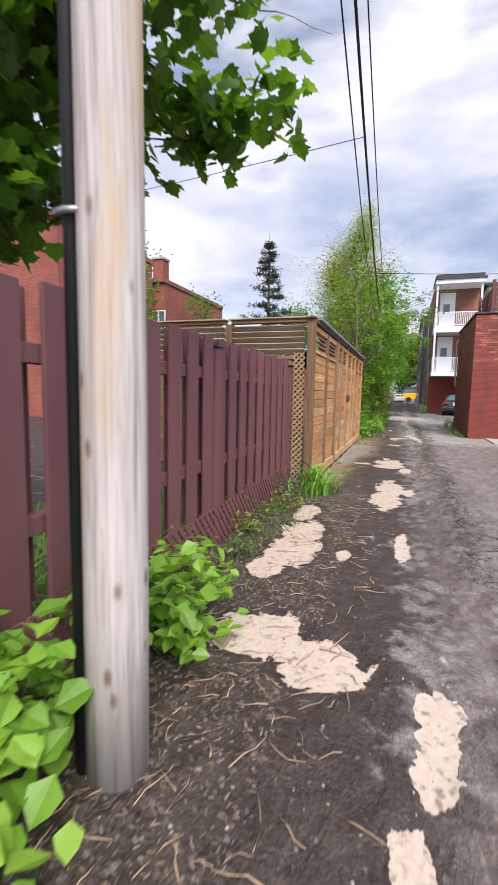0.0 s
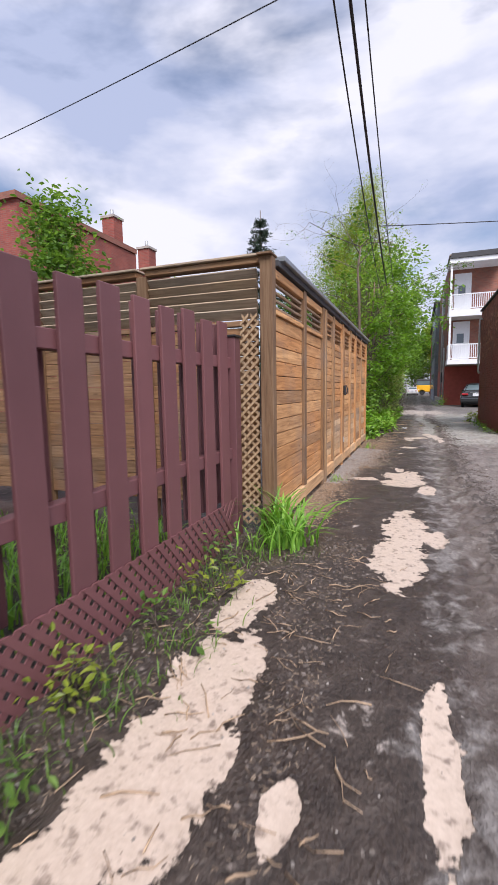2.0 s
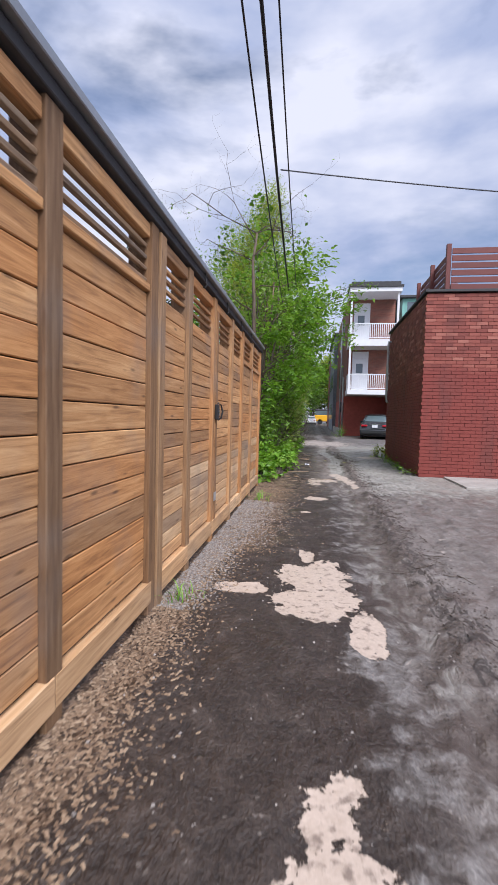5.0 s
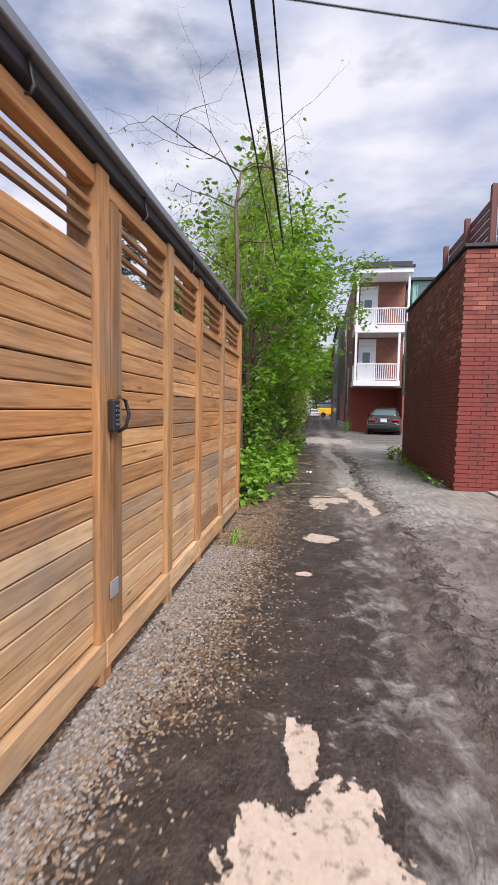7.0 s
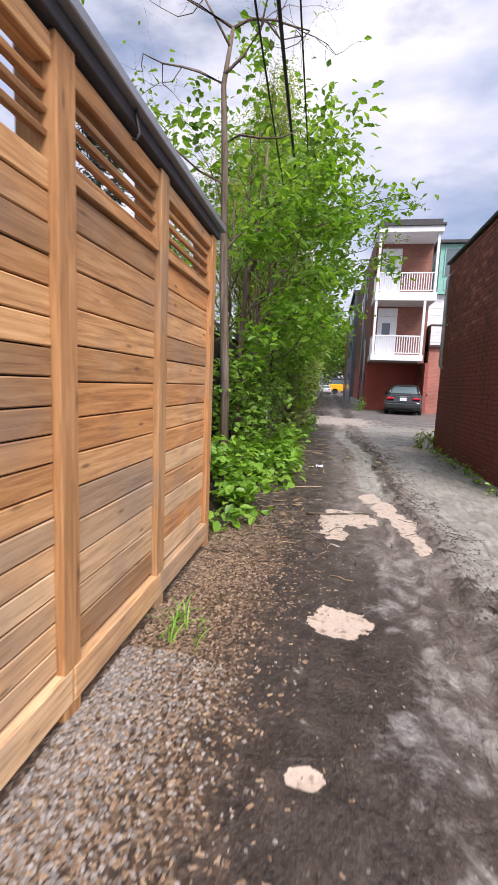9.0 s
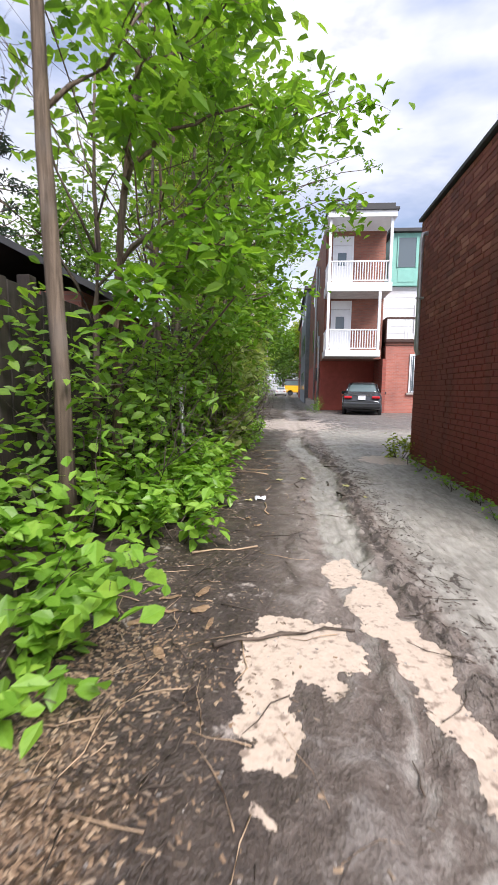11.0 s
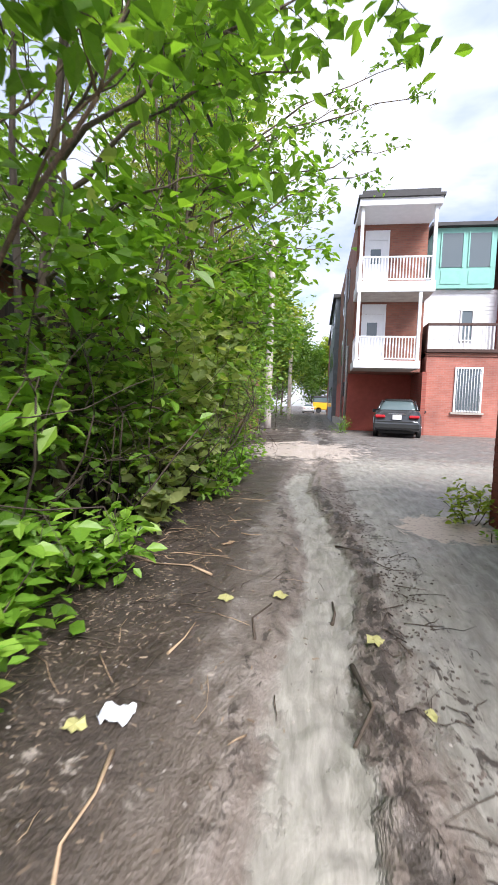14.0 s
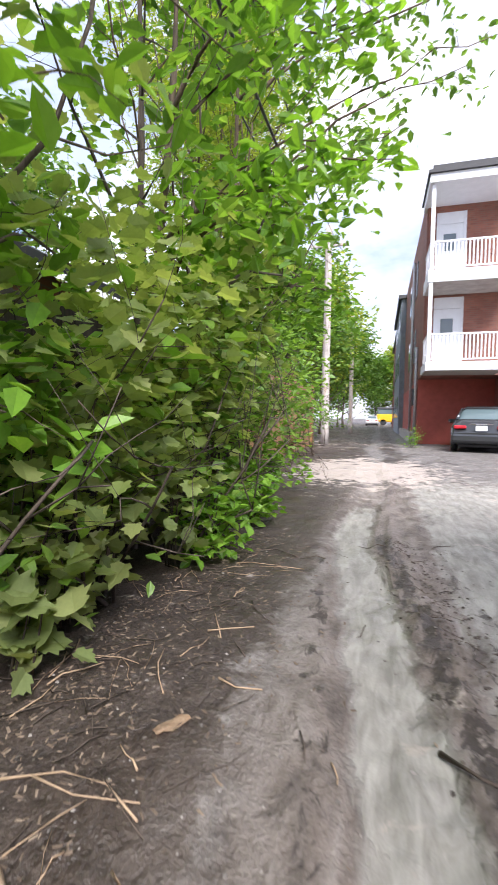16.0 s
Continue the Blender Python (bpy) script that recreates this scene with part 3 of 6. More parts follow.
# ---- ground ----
# pale silty puddles, the last entry a concrete slab drawn alike: middle x, y and half sizes
PALE_PATCHES = [(-0.05, 2.05, 0.26, 0.22), (0.33, 1.89, 0.25, 0.20), (0.83, 1.65, 0.09, 0.22), (0.79, 1.38, 0.07, 0.14), (0.71, 1.05, 0.08, 0.14),
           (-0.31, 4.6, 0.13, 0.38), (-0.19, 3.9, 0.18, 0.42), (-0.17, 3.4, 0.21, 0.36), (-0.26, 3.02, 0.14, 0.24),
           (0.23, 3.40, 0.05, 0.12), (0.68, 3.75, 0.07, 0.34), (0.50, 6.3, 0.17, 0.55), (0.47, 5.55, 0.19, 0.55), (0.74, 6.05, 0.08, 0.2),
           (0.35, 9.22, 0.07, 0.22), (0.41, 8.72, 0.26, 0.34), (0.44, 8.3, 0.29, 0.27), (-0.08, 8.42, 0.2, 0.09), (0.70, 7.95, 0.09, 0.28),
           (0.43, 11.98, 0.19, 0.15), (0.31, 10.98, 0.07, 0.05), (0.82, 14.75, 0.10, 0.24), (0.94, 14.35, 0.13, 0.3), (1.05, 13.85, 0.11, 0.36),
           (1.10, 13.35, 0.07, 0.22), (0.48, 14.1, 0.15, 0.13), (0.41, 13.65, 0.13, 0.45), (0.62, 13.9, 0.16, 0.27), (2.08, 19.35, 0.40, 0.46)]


def smooth(a, b, v):
    u = np.clip((v - a) / (b - a), 0, 1)
    return u * u * (3 - 2 * u)


def wavy(x, y, f, seed):
    """Cheap rolling relief out of a few turned waves."""
    g = np.random.default_rng(seed)
    z = np.zeros_like(x)
    for k in range(9):
        a, ph, ff = g.uniform(0, 6.28), g.uniform(0, 6.28), f * g.uniform(0.6, 1.9)
        z += np.sin((x * math.cos(a) + y * math.sin(a)) * ff + ph + 1.3 * np.sin(x * ff * 0.37 + ph)) / 9
    return z


def silt_field(x, y):
    best = np.full_like(x, -1.0)
    for cx, cy, rx, ry in PALE_PATCHES:
        best = np.maximum(best, 1 - np.sqrt(((x - cx) / rx) ** 2 + ((y - cy) / ry) ** 2))
    return np.clip(best, -1.0, 1)


def lane_at(y):
    """Middle of the smooth worn wheel track."""
    return 0.93 - 0.22 * smooth(18.0, 20.8, y) + 0.045 * np.sin(y * 1.1) + 0.02 * np.sin(y * 2.9)


def relief(x, y):
    rough_strip = np.exp(-((x - 1.05 - 0.12 * np.sin(y * 0.8)) / 0.32) ** 2) + 0.7 * np.exp(-((x - 1.9) / 0.4) ** 2)
    z = 0.012 * wavy(x, y, 3.0, 1) + 0.010 * wavy(x, y, 9.0, 2)
    ridge = 1 - 2.6 * np.abs(wavy(x, y, 11.0, 3))
    z += (0.034 * np.clip(ridge, 0, 1) * wavy(x, y, 5.0, 6) * 2 + 0.030 * wavy(x, y, 31.0, 4)) * np.clip(rough_strip, 0, 1)
    z += 0.018 * wavy(x, y, 26.0, 5) * smooth(0.1, -0.5, x)
    lane = lane_at(y)
    z -= 0.022 * np.exp(-((x - lane) / 0.20) ** 4) * smooth(6.5, 8.5, y)
    rim = np.exp(-((x - lane - 0.27) / 0.10) ** 2) + 0.5 * np.exp(-((x - lane + 0.26) / 0.09) ** 2) * smooth(13, 15, y)
    z += rim * (0.016 + 0.045 * wavy(x, y, 42.0, 12) + 0.03 * wavy(x, y, 17.0, 13)) * smooth(2, 4, y)
    return z * smooth(-1.3, -0.9, x) * smooth(2.6, 2.2, x) * smooth(34, 20, y)


def height_at(x, y):
    x, y = np.array([float(x)]), np.array([float(y)])
    z = relief(x, y)
    s = silt_field(x, y)
    return float((z * (1 - smooth(-0.3, 0.05, s)) - 0.008 * smooth(-0.3, 0.05, s))[0])


def heights(x, y):
    s = smooth(-0.3, 0.05, silt_field(x, y))
    return relief(x, y) * (1 - s) - 0.008 * s


def make_ground():
    xs = np.concatenate([[-900, -300, -100, -40, -20, -10, -6, -4, -3, -2.2, -1.6], np.arange(-1.2, 2.72, 0.028),
                         [3.0, 3.5, 4.2, 5, 6.5, 9, 13, 20, 40, 100, 300, 900]])
    ys = np.concatenate([[-900, -300, -100, -40, -15, -6, -3, -1.5, -0.6], np.arange(0.0, 20.0, 0.030), np.arange(20.0, 36, 0.15),
                         [37, 39, 42, 46, 52, 60, 75, 95, 130, 200, 400, 1200]])
    gx, gy = np.meshgrid(xs, ys)
    x, y = gx.ravel(), gy.ravel()
    z = heights(x, y)
    nx, ny = len(xs), len(ys)
    i = np.arange(nx - 1)[None, :] + np.arange(ny - 1)[:, None] * nx
    i = i.ravel()
    faces = np.stack([i, i + 1, i + 1 + nx, i + nx], axis=1)
    me = bpy.data.meshes.new("ground")
    me.from_pydata(np.stack([x, y, z], axis=1).tolist(), [], faces.tolist())
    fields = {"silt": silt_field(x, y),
              "tarmac": 0.10 + 0.5 * smooth(0.42, 0.85, x) * (1 - 0.5 * np.exp(-((x - 1.05) / 0.25) ** 2)) * smooth(17.5, 14, y) +
                        0.75 * np.exp(-((x - 0.70 - 0.12 * np.sin(y * 0.9)) / 0.26) ** 2) * smooth(13, 16, y) + 0.3 * smooth(0.9, 1.5, x) * smooth(13, 16, y) + 0.9 * smooth(2.4, 3.2, x) * smooth(18, 22, y) + 0.25 * smooth(1.2, 1.8, x),
              "chips": 0.75 * smooth(-1.3, -0.9, x) * (smooth(-0.15, -0.40, x) + (smooth(0.50, -0.25, x) - smooth(-0.15, -0.40, x)) * smooth(8.9, 9.6, y)) * smooth(5.9, 6.3, y) * smooth(14.2, 12.8, y),
              "dust": 0.72 * np.clip(1.15 - np.sqrt(((x - 0.6) / 1.9) ** 2 + ((y - 26.3) / 3.2) ** 2), 0, 1) * 1.6 + 0.3 * smooth(30, 34, y) * smooth(3, 2, x)}
    lane = lane_at(y)
    fields["mud"] = (0.05 + 0.95 * smooth(0.15, 0.75, x)) * smooth(11.5, 15.0, y) * smooth(26, 23, y) + 0.60 * smooth(0.6, 1.1, x) * smooth(15.0, 11.5, y)
    fields["track"] = (1.15 * np.exp(-((x - lane) / 0.17) ** 4) * (0.36 + 0.64 * smooth(14.0, 15.5, y)) * smooth(6.0, 8.0, y) * smooth(23.5, 21.5, y)
                       + 1.10 * smooth(1.12, 1.45, x) * smooth(11, 14, y) * smooth(27, 23, y))
    fields["crumb"] = (0.72 * np.exp(-((x - lane - 0.25) / 0.085) ** 2) * smooth(12, 15, y) * smooth(22.5, 20.5, y) + 0.45 * np.exp(-((x - lane + 0.27) / 0.09) ** 2) * smooth(14, 16, y) * smooth(22, 20, y)
                       + 0.40 * np.exp(-((x - lane - 0.55) / 0.16) ** 2) * smooth(12, 15, y) * smooth(22, 20, y)
                       + 0.6 * np.exp(-((x - lane - 0.30) / 0.22) ** 2) * smooth(2, 4, y) * smooth(14, 12, y))
    for key, v in fields.items():
        a = me.attributes.new(key, "FLOAT", "POINT")
        a.data.foreach_set("value", v.astype(np.float32))
    for p in me.polygons:
        p.use_smooth = True
    me.materials.append(GROUND)
    tagged(new("ground", me), "muddy unpaved alley ground with pale silty puddles and ruts", "ground", kind="structure")


make_ground()


# ---- plum shadowbox fence ----
def plum_fence():
    x, y0, y1 = -0.80, -2.0, 5.68
    f = thing("picket_fence", (x, 3, 0), "plum painted wooden shadowbox fence with lattice along its foot", "fence")
    r = random.Random(4)
    pick = block_mesh((0.022, 0.15, 1.0), PLUM, 0.003)
    y, k = y0, 0
    posts = [-1.9, 0.70, 3.22, 5.69]
    while y < y1 - 0.1:
        top, foot = 1.70 + r.uniform(-0.015, 0.015), 0.30 + r.uniform(-0.02, 0.02)
        if min(abs(y - p) for p in posts) > 0.09:
            ob = put("picket", pick, f, (x - 0.011, y, (top + foot) / 2))
            ob.scale = (1, 1, top - foot)
            ob.rotation_euler = (radians(r.uniform(-0.6, 0.6)), 0, 0)
        ob = put("picket", pick, f, (x - 0.115, y + 0.13, (top + foot) / 2))
        ob.scale = (1, 1, top - foot)
        y += 0.266
        k += 1
    for a, b in zip(posts, posts[1:]):
        for z0, z1 in ((1.375, 1.46), (0.65, 0.735)):
            block("rail", (x - 0.10, a + 0.05, z0), (x - 0.026, b - 0.05, z1), PLUM_RAIL, f)
    for p in posts:
        top = 1.62
        post = block("post", (x - 0.11, p - 0.055, -0.05), (x + 0.012, p + 0.055, top), PLUM, f)
        block("post_cap", (x - 0.12, p - 0.066, top), (x + 0.024, p + 0.066, top + 0.018), BLACK, post, "dark metal post cap")
    # diagonal lattice along the foot
    bm = bmesh.new()
    w = 0.036
    for slope, dx in ((1, 0.0), (-1, 0.007)):
        y = y0 - 0.4
        while y < y1 - 0.06:
            lo, hi = (y, y + 0.33) if slope > 0 else (y + 0.33, y)
            if max(lo, hi) < y1 - 0.03:
                v = [bm.verts.new((x + 0.004 + dx + e, q, z)) for e in (0, 0.006) for q, z in ((lo, -0.02), (lo + w * 1.3, -0.02), (hi + w * 1.3, 0.33), (hi, 0.33))]
                for fc in ((0, 1, 2, 3), (7, 6, 5, 4), (0, 4, 5, 1), (2, 6, 7, 3), (1, 5, 6, 2), (3, 7, 4, 0)):
                    bm.faces.new([v[i] for i in fc])
            y += 0.085
    tagged(part("foot_lattice", bm, PLUM_RAIL, f, "plum painted diagonal lattice strip"), kind="stuff")


plum_fence()


def lattice_panel():
    """Narrow bare lattice between the two fences."""
    f = thing("lattice_panel", (-0.84, 5.83, 0), "narrow weathered cedar lattice panel beside the fence post", "lattice")
    xa, xb, za, zb = -0.82, -0.655, 0.05, 1.80
    for d, dy in ((1, 0.0), (-1, 0.007)):
        bm = bmesh.new()
        k = za - 0.35
        while k < zb:
            ends = []
            lo, hi = k, k + (xb - xa)
            pts = [(xa, lo), (xb, hi)] if d > 0 else [(xa, hi), (xb, lo)]
            (x0, z0), (x1, z1) = pts
            # keep inside the panel
            def clip(xa_, za_, xb_, zb_, zl, zh):
                t0, t1 = 0.0, 1.0
                dz = zb_ - za_
                for lim, sgn in ((zl, 1), (zh, -1)):
                    g = (lim - za_) / dz
                    if dz * sgn > 0:
                        t0 = max(t0, g)
                    else:
                        t1 = min(t1, g)
                return t0, t1
            t0, t1 = clip(x0, z0, x1, z1, za, zb)
            if t1 - t0 > 0.05:
                p, q = (x0 + (x1 - x0) * t0, z0 + (z1 - z0) * t0), (x0 + (x1 - x0) * t1, z0 + (z1 - z0) * t1)
                h = 0.028
                v = [bm.verts.new((a, 5.83 + dy + e, b)) for e in (0, 0.006) for a, b in ((p[0], p[1]), (q[0], q[1]), (q[0], q[1] + h), (p[0], p[1] + h))]
                for fc in ((0, 1, 2, 3), (7, 6, 5, 4), (0, 4, 5, 1), (2, 6, 7, 3), (1, 5, 6, 2), (3, 7, 4, 0)):
                    bm.faces.new([v[i] for i in fc])
            k += 0.075
        part("slats", bm, LATTICE, f)


lattice_panel()


# ---- tall cedar fence ----
FX = -0.55
POSTS = [5.83, 6.95, 7.93, 8.67, 9.47, 10.34, 11.06, 11.90, 12.84]


def cedar_fence():
    f = thing("cedar_fence", (FX, 9.3, 0), "tall cedar board fence with louvred top and metal cap", "fence")
    r = random.Random(9)
    for k, y in enumerate(POSTS):
        w = 0.048 if k == 0 else 0.052
        proud = 0.02 if k else 0.03
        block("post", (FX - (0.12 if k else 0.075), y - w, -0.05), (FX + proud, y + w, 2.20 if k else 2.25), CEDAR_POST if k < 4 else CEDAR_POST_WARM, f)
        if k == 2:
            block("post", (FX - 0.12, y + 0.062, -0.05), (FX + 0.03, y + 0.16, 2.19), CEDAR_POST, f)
    for k, (a, b) in enumerate(zip(POSTS, POSTS[1:])):
        lo = a + 0.054
        if k == 2:
            lo = a + 0.163
        hi = b - 0.054
        top = 1.815 if k not in (2, 3, 4, 5) else 1.85
        n = 13 if k not in (2, 3, 4, 5) else 18
        h = (top - 0.20) / n
        for j in range(n):
            z = 0.20 + j * h
            # lowest boards mostly take the paler cedar, as bounce light put into colour
            me = block_mesh((0.024, hi - lo, h - 0.005), CEDAR_PALE_BOUNCE if k > 1 and j < n * 0.32 and r.random() < 0.85 else CEDAR, 0.004)
            put("board", me, f, (FX - 0.02 + r.uniform(-0.002, 0.002), (lo + hi) / 2, z + h / 2))
        # added dark sheet that stands in for the shade between boards
        block("backing", (FX - 0.052, lo, 0.20), (FX - 0.040, hi, top - 0.01), BROWN_RAIL, f)
        if k not in (2, 3, 4, 5):
            block("rail", (FX - 0.05, lo, 1.822), (FX + 0.012, hi, 1.862), CEDAR, f)
        z = top + 0.075
        while z < 2.10:
            me = block_mesh((0.042, hi - lo, 0.018), GREY_SLAT if k < 2 else CEDAR, 0.002)
            ob = put("louvre_slat", me, f, (FX - 0.03, (lo + hi) / 2, z))
            ob.rotation_euler = (0, radians(18), 0)
            z += 0.062
        block("top_rail", (FX - 0.06, lo, 2.112), (FX + 0.008, hi, 2.185), CEDAR, f)
        block("skirt_board", (FX - 0.03, lo - 0.05, 0.055), (FX + 0.026 - 0.004 * (k % 2), hi + 0.05, 0.185), CEDAR_PALE_BOUNCE, f)
    # cap beam and its folded metal
    block("cap_beam", (FX - 0.13, 5.95, 2.205), (FX + 0.035, 12.93, 2.255), ROOF, f)
    block("metal_cap", (FX - 0.14, 6.02, 2.258), (FX + 0.07, 12.95, 2.30), CAP_METAL, f, "folded grey metal cap")
    block("corner_cap", (FX - 0.09, 5.745, 2.252), (FX + 0.036, 5.90, 2.272), CEDAR_POST, f)
    # hooks under the cap
    for y in (8.95, 9.85, 10.7, 11.5):
        bm = bmesh.new()
        tube(bm, [(FX + 0.045, y, 2.26), (FX + 0.05, y, 2.20), (FX + 0.062, y, 2.17), (FX + 0.05, y, 2.145), (FX + 0.03, y, 2.15)], [0.006] * 5, 6)
        part("hook", bm, BLACK, f, "small black iron hook")
    # side run along the yard
    xs = [FX - 0.05, -1.75, -3.0, -4.2]
    for a, b in zip(xs, xs[1:]):
        hi, lo = a - 0.075, b + 0.052
        for j in range(13):
            h = (1.72 - 0.20) / 13
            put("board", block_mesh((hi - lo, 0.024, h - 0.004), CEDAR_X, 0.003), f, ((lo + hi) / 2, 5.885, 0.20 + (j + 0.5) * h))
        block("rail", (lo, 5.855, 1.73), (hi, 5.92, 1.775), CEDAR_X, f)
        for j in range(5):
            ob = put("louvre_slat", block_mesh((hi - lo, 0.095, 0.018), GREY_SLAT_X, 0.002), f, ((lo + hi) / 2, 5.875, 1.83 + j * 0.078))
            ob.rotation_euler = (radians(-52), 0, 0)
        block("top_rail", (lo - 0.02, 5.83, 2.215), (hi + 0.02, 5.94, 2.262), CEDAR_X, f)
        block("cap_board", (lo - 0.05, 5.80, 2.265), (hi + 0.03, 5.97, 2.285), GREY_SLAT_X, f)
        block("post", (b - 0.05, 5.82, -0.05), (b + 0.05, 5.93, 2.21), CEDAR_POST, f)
    # gate edge with combination lock
    gate = block("gate_stile", (FX - 0.03, 9.532, 0.12), (FX + 0.024, 9.600, 2.10), CEDAR_POST, f)
    block("gate_trim", (FX - 0.03, 9.606, 0.12), (FX + 0.012, 9.660, 2.10), CEDAR_POST, f)
    lock = block("lock", (FX + 0.021, 9.485, 1.115), (FX + 0.055, 9.550, 1.255), BLACK, f, "black push-button combination lock", 0.008)
    for j in range(5):
        for i in range(2):
            block("button", (FX + 0.0555, 9.50 + i * 0.022, 1.14 + j * 0.020), (FX + 0.060, 9.512 + i * 0.022, 1.152 + j * 0.020), CHROME, lock, "", 0.002)
    bm = bmesh.new()
    tube(bm, [(FX + 0.03, 9.58, 1.27), (FX + 0.06, 9.59, 1.25), (FX + 0.075, 9.592, 1.19), (FX + 0.06, 9.59, 1.13), (FX + 0.03, 9.58, 1.11)], [0.009] * 5, 8)
    part("pull_handle", bm, BLACK, f, "black iron pull handle")
    block("hinge_plate", (FX + 0.025, 9.50, 0.36), (FX + 0.030, 9.58, 0.44), STEEL, f, "galvanised plate", 0.002)


cedar_fence()


# ---- utility pole beside the path ----
def utility_pole(at, height, r, conduit):
    f = thing("utility_pole", (at[0], at[1], 0), "weathered grey wooden utility pole standing in the verge" if conduit else "grey wooden utility pole further down the alley", "utility pole")
    bm = bmesh.new()
    pts = [(at[0] + 0.004 * math.sin(k), at[1], -0.1 + k * height / 12) for k in range(13)]
    tube(bm, pts, [r * (1.06 - 0.02 * k) for k in range(13)], 20)
    part("shaft", bm, POLE, f)
    if conduit:
        cx, cy = at[0] - r * 0.93, at[1] - r * 0.55
        rod("conduit", (cx - 0.01, cy, 0.0), (cx - 0.01, cy, height * 0.9), 0.021, BLACK, f, "black cable conduit", 10)
        for z in (0.28, 1.78, 3.4):
            bm = bmesh.new()
            tube(bm, [(cx - 0.04, cy - 0.025, z), (cx, cy - 0.035, z), (cx + 0.05, cy - 0.01, z + 0.005)], [0.011] * 3, 6)
            part("strap", bm, CAP_METAL, f, "metal conduit strap")
    else:
        block("crossarm", (at[0] - 0.7, at[1] - 0.05, height - 0.9), (at[0] + 0.7, at[1] + 0.05, height - 0.8), POLE, f)


utility_pole((-0.225, 1.05), 8.0, 0.098, True)
utility_pole((-1.25, 35.0), 8.5, 0.15, False)
utility_pole((-1.15, 49.0), 8.5, 0.14, False)


def cable(name, a, b, sag, r, label):
    f = thing(name, a, label, "cable")
    bm = bmesh.new()
    pts = []
    for k in range(41):
        u = k / 40
        pts.append(Vector(a).lerp(Vector(b), u) - Vector((0, 0, 4 * sag * u * (1 - u))))
    tube(bm, pts, [r] * 41, 5)
    part("wire", bm, BLACK, f)


cable("overhead_cable", (-0.08, 1.05, 5.95), (-0.95, 35.0, 6.9), 2.55, 0.010, "thin black overhead cable along the alley")
cable("overhead_cable", (0.03, 1.05, 6.05), (-0.72, 35.0, 7.0), 2.55, 0.018, "thick black bundled overhead cable along the alley")
cable("overhead_cable", (0.12, 1.05, 6.15), (-0.5, 35.0, 7.2), 2.45, 0.009, "thin black overhead cable along the alley")
cable("service_drop_cable", (-0.08, 6.6, 4.80), (-12.0, 9.25, 5.58), 0.12, 0.006, "thin service cable running to a brick house")
cable("service_drop_cable", (-0.12, 10.9, 4.05), (12.0, 14.5, 4.75), 0.2, 0.008, "thin service cable running over the brick annex")


# ---- brick annex ----
AX, AY0, AY1, AZ = 2.52, 15.07, 19.66, 3.74


def annex():
    f = thing("brick_annex", (AX, AY0, 0), "low red painted brick building with a roof terrace screen", "building")
    block("wall", (AX + 0.02, AY0 + 0.02, -0.1), (9.0, AY1 - 0.02, AZ - 0.02), MORTAR, f, "", 0)
    block("coping", (AX - 0.03, AY0 - 0.03, AZ), (9.03, AY1 + 0.03, AZ + 0.05), ROOF, f, "dark metal roof edge")
    # terrace screen on the roof
    screen = thing("roof_screen", (AX + 0.5, AY0 + 0.3, AZ + 0.05), "red-brown slatted privacy screen on the annex roof", "screen")
    zb = AZ + 0.05
    px = AX + 0.42
    for y in (15.4, 16.7, 18.1):
        block("post", (px, y - 0.045, zb), (px + 0.09, y + 0.045, zb + 1.0), RED_SCREEN, screen)
    for x in (4.3, 5.6):
        block("post", (x, 15.355, zb), (x + 0.09, 15.445, zb + 1.0), RED_SCREEN, screen)
    for k in range(6):
        z = zb + 0.06 + k * 0.145
        block("slat", (px + 0.092, 15.45, z), (px + 0.115, 18.05, z + 0.115), RED_SCREEN, screen)
        block("slat", (px + 0.10, 15.33, z), (5.65, 15.352, z + 0.115), RED_SCREEN, screen)
    # drain pipe near the far edge
    bm = bmesh.new()
    tube(bm, [(AX + 0.05, 19.30, 3.46), (AX - 0.06, 19.30, 3.44), (AX - 0.07, 19.30, 3.36), (AX - 0.07, 19.31, 1.75), (AX - 0.03, 19.31, 1.66)], [0.035] * 5, 10)
    pipe = thing("drain_pipe", (AX - 0.06, 19.3, 1.7), "grey metal drain pipe fixed to the brick wall", "pipe")
    part("pipe", bm, STEEL, pipe)
    block("bracket", (AX - 0.11, 19.27, 2.5), (AX - 0.002, 19.35, 2.53), STEEL, pipe)
    return f


ANNEX = annex()
lone_block("concrete_slab", (3.0, 13.6, -0.05), (6.5, 15.02, 0.035), CONCRETE, "worn pale concrete slab before the brick annex", "slab", "structure")


# ---- rear balcony house ----
def window(parent, a, b, material=None, bars=0, y_face=-1, frame_mat=None):
    """A framed window in a wall that faces the walker; a and b are its lower and upper corners in x, z at y."""
    x0, y, z0 = a
    x1, _, z1 = b
    w = 0.07
    fm = frame_mat or WHITE
    win = put("window", block_mesh((x1 - x0 - 0.02, 0.02, z1 - z0 - 0.02), GLASS, 0), parent, ((x0 + x1) / 2, y - 0.012, (z0 + z1) / 2))
    for p, q in (((x0, z0), (x0 + w, z1)), ((x1 - w, z0), (x1, z1)), ((x0 + w, z1 - w), (x1 - w, z1)), ((x0 + w, z0), (x1 - w, z0 + w))):
        block("frame_bar", (p[0], y - 0.06, p[1]), (q[0], y - 0.023, q[1]), fm, win)
    for k in range(bars):
        x = x0 + (x1 - x0) * (k + 1) / (bars + 1)
        rod("security_bar", (x, y - 0.08, z0), (x, y - 0.08, z1), 0.012, WHITE, win)
    return win


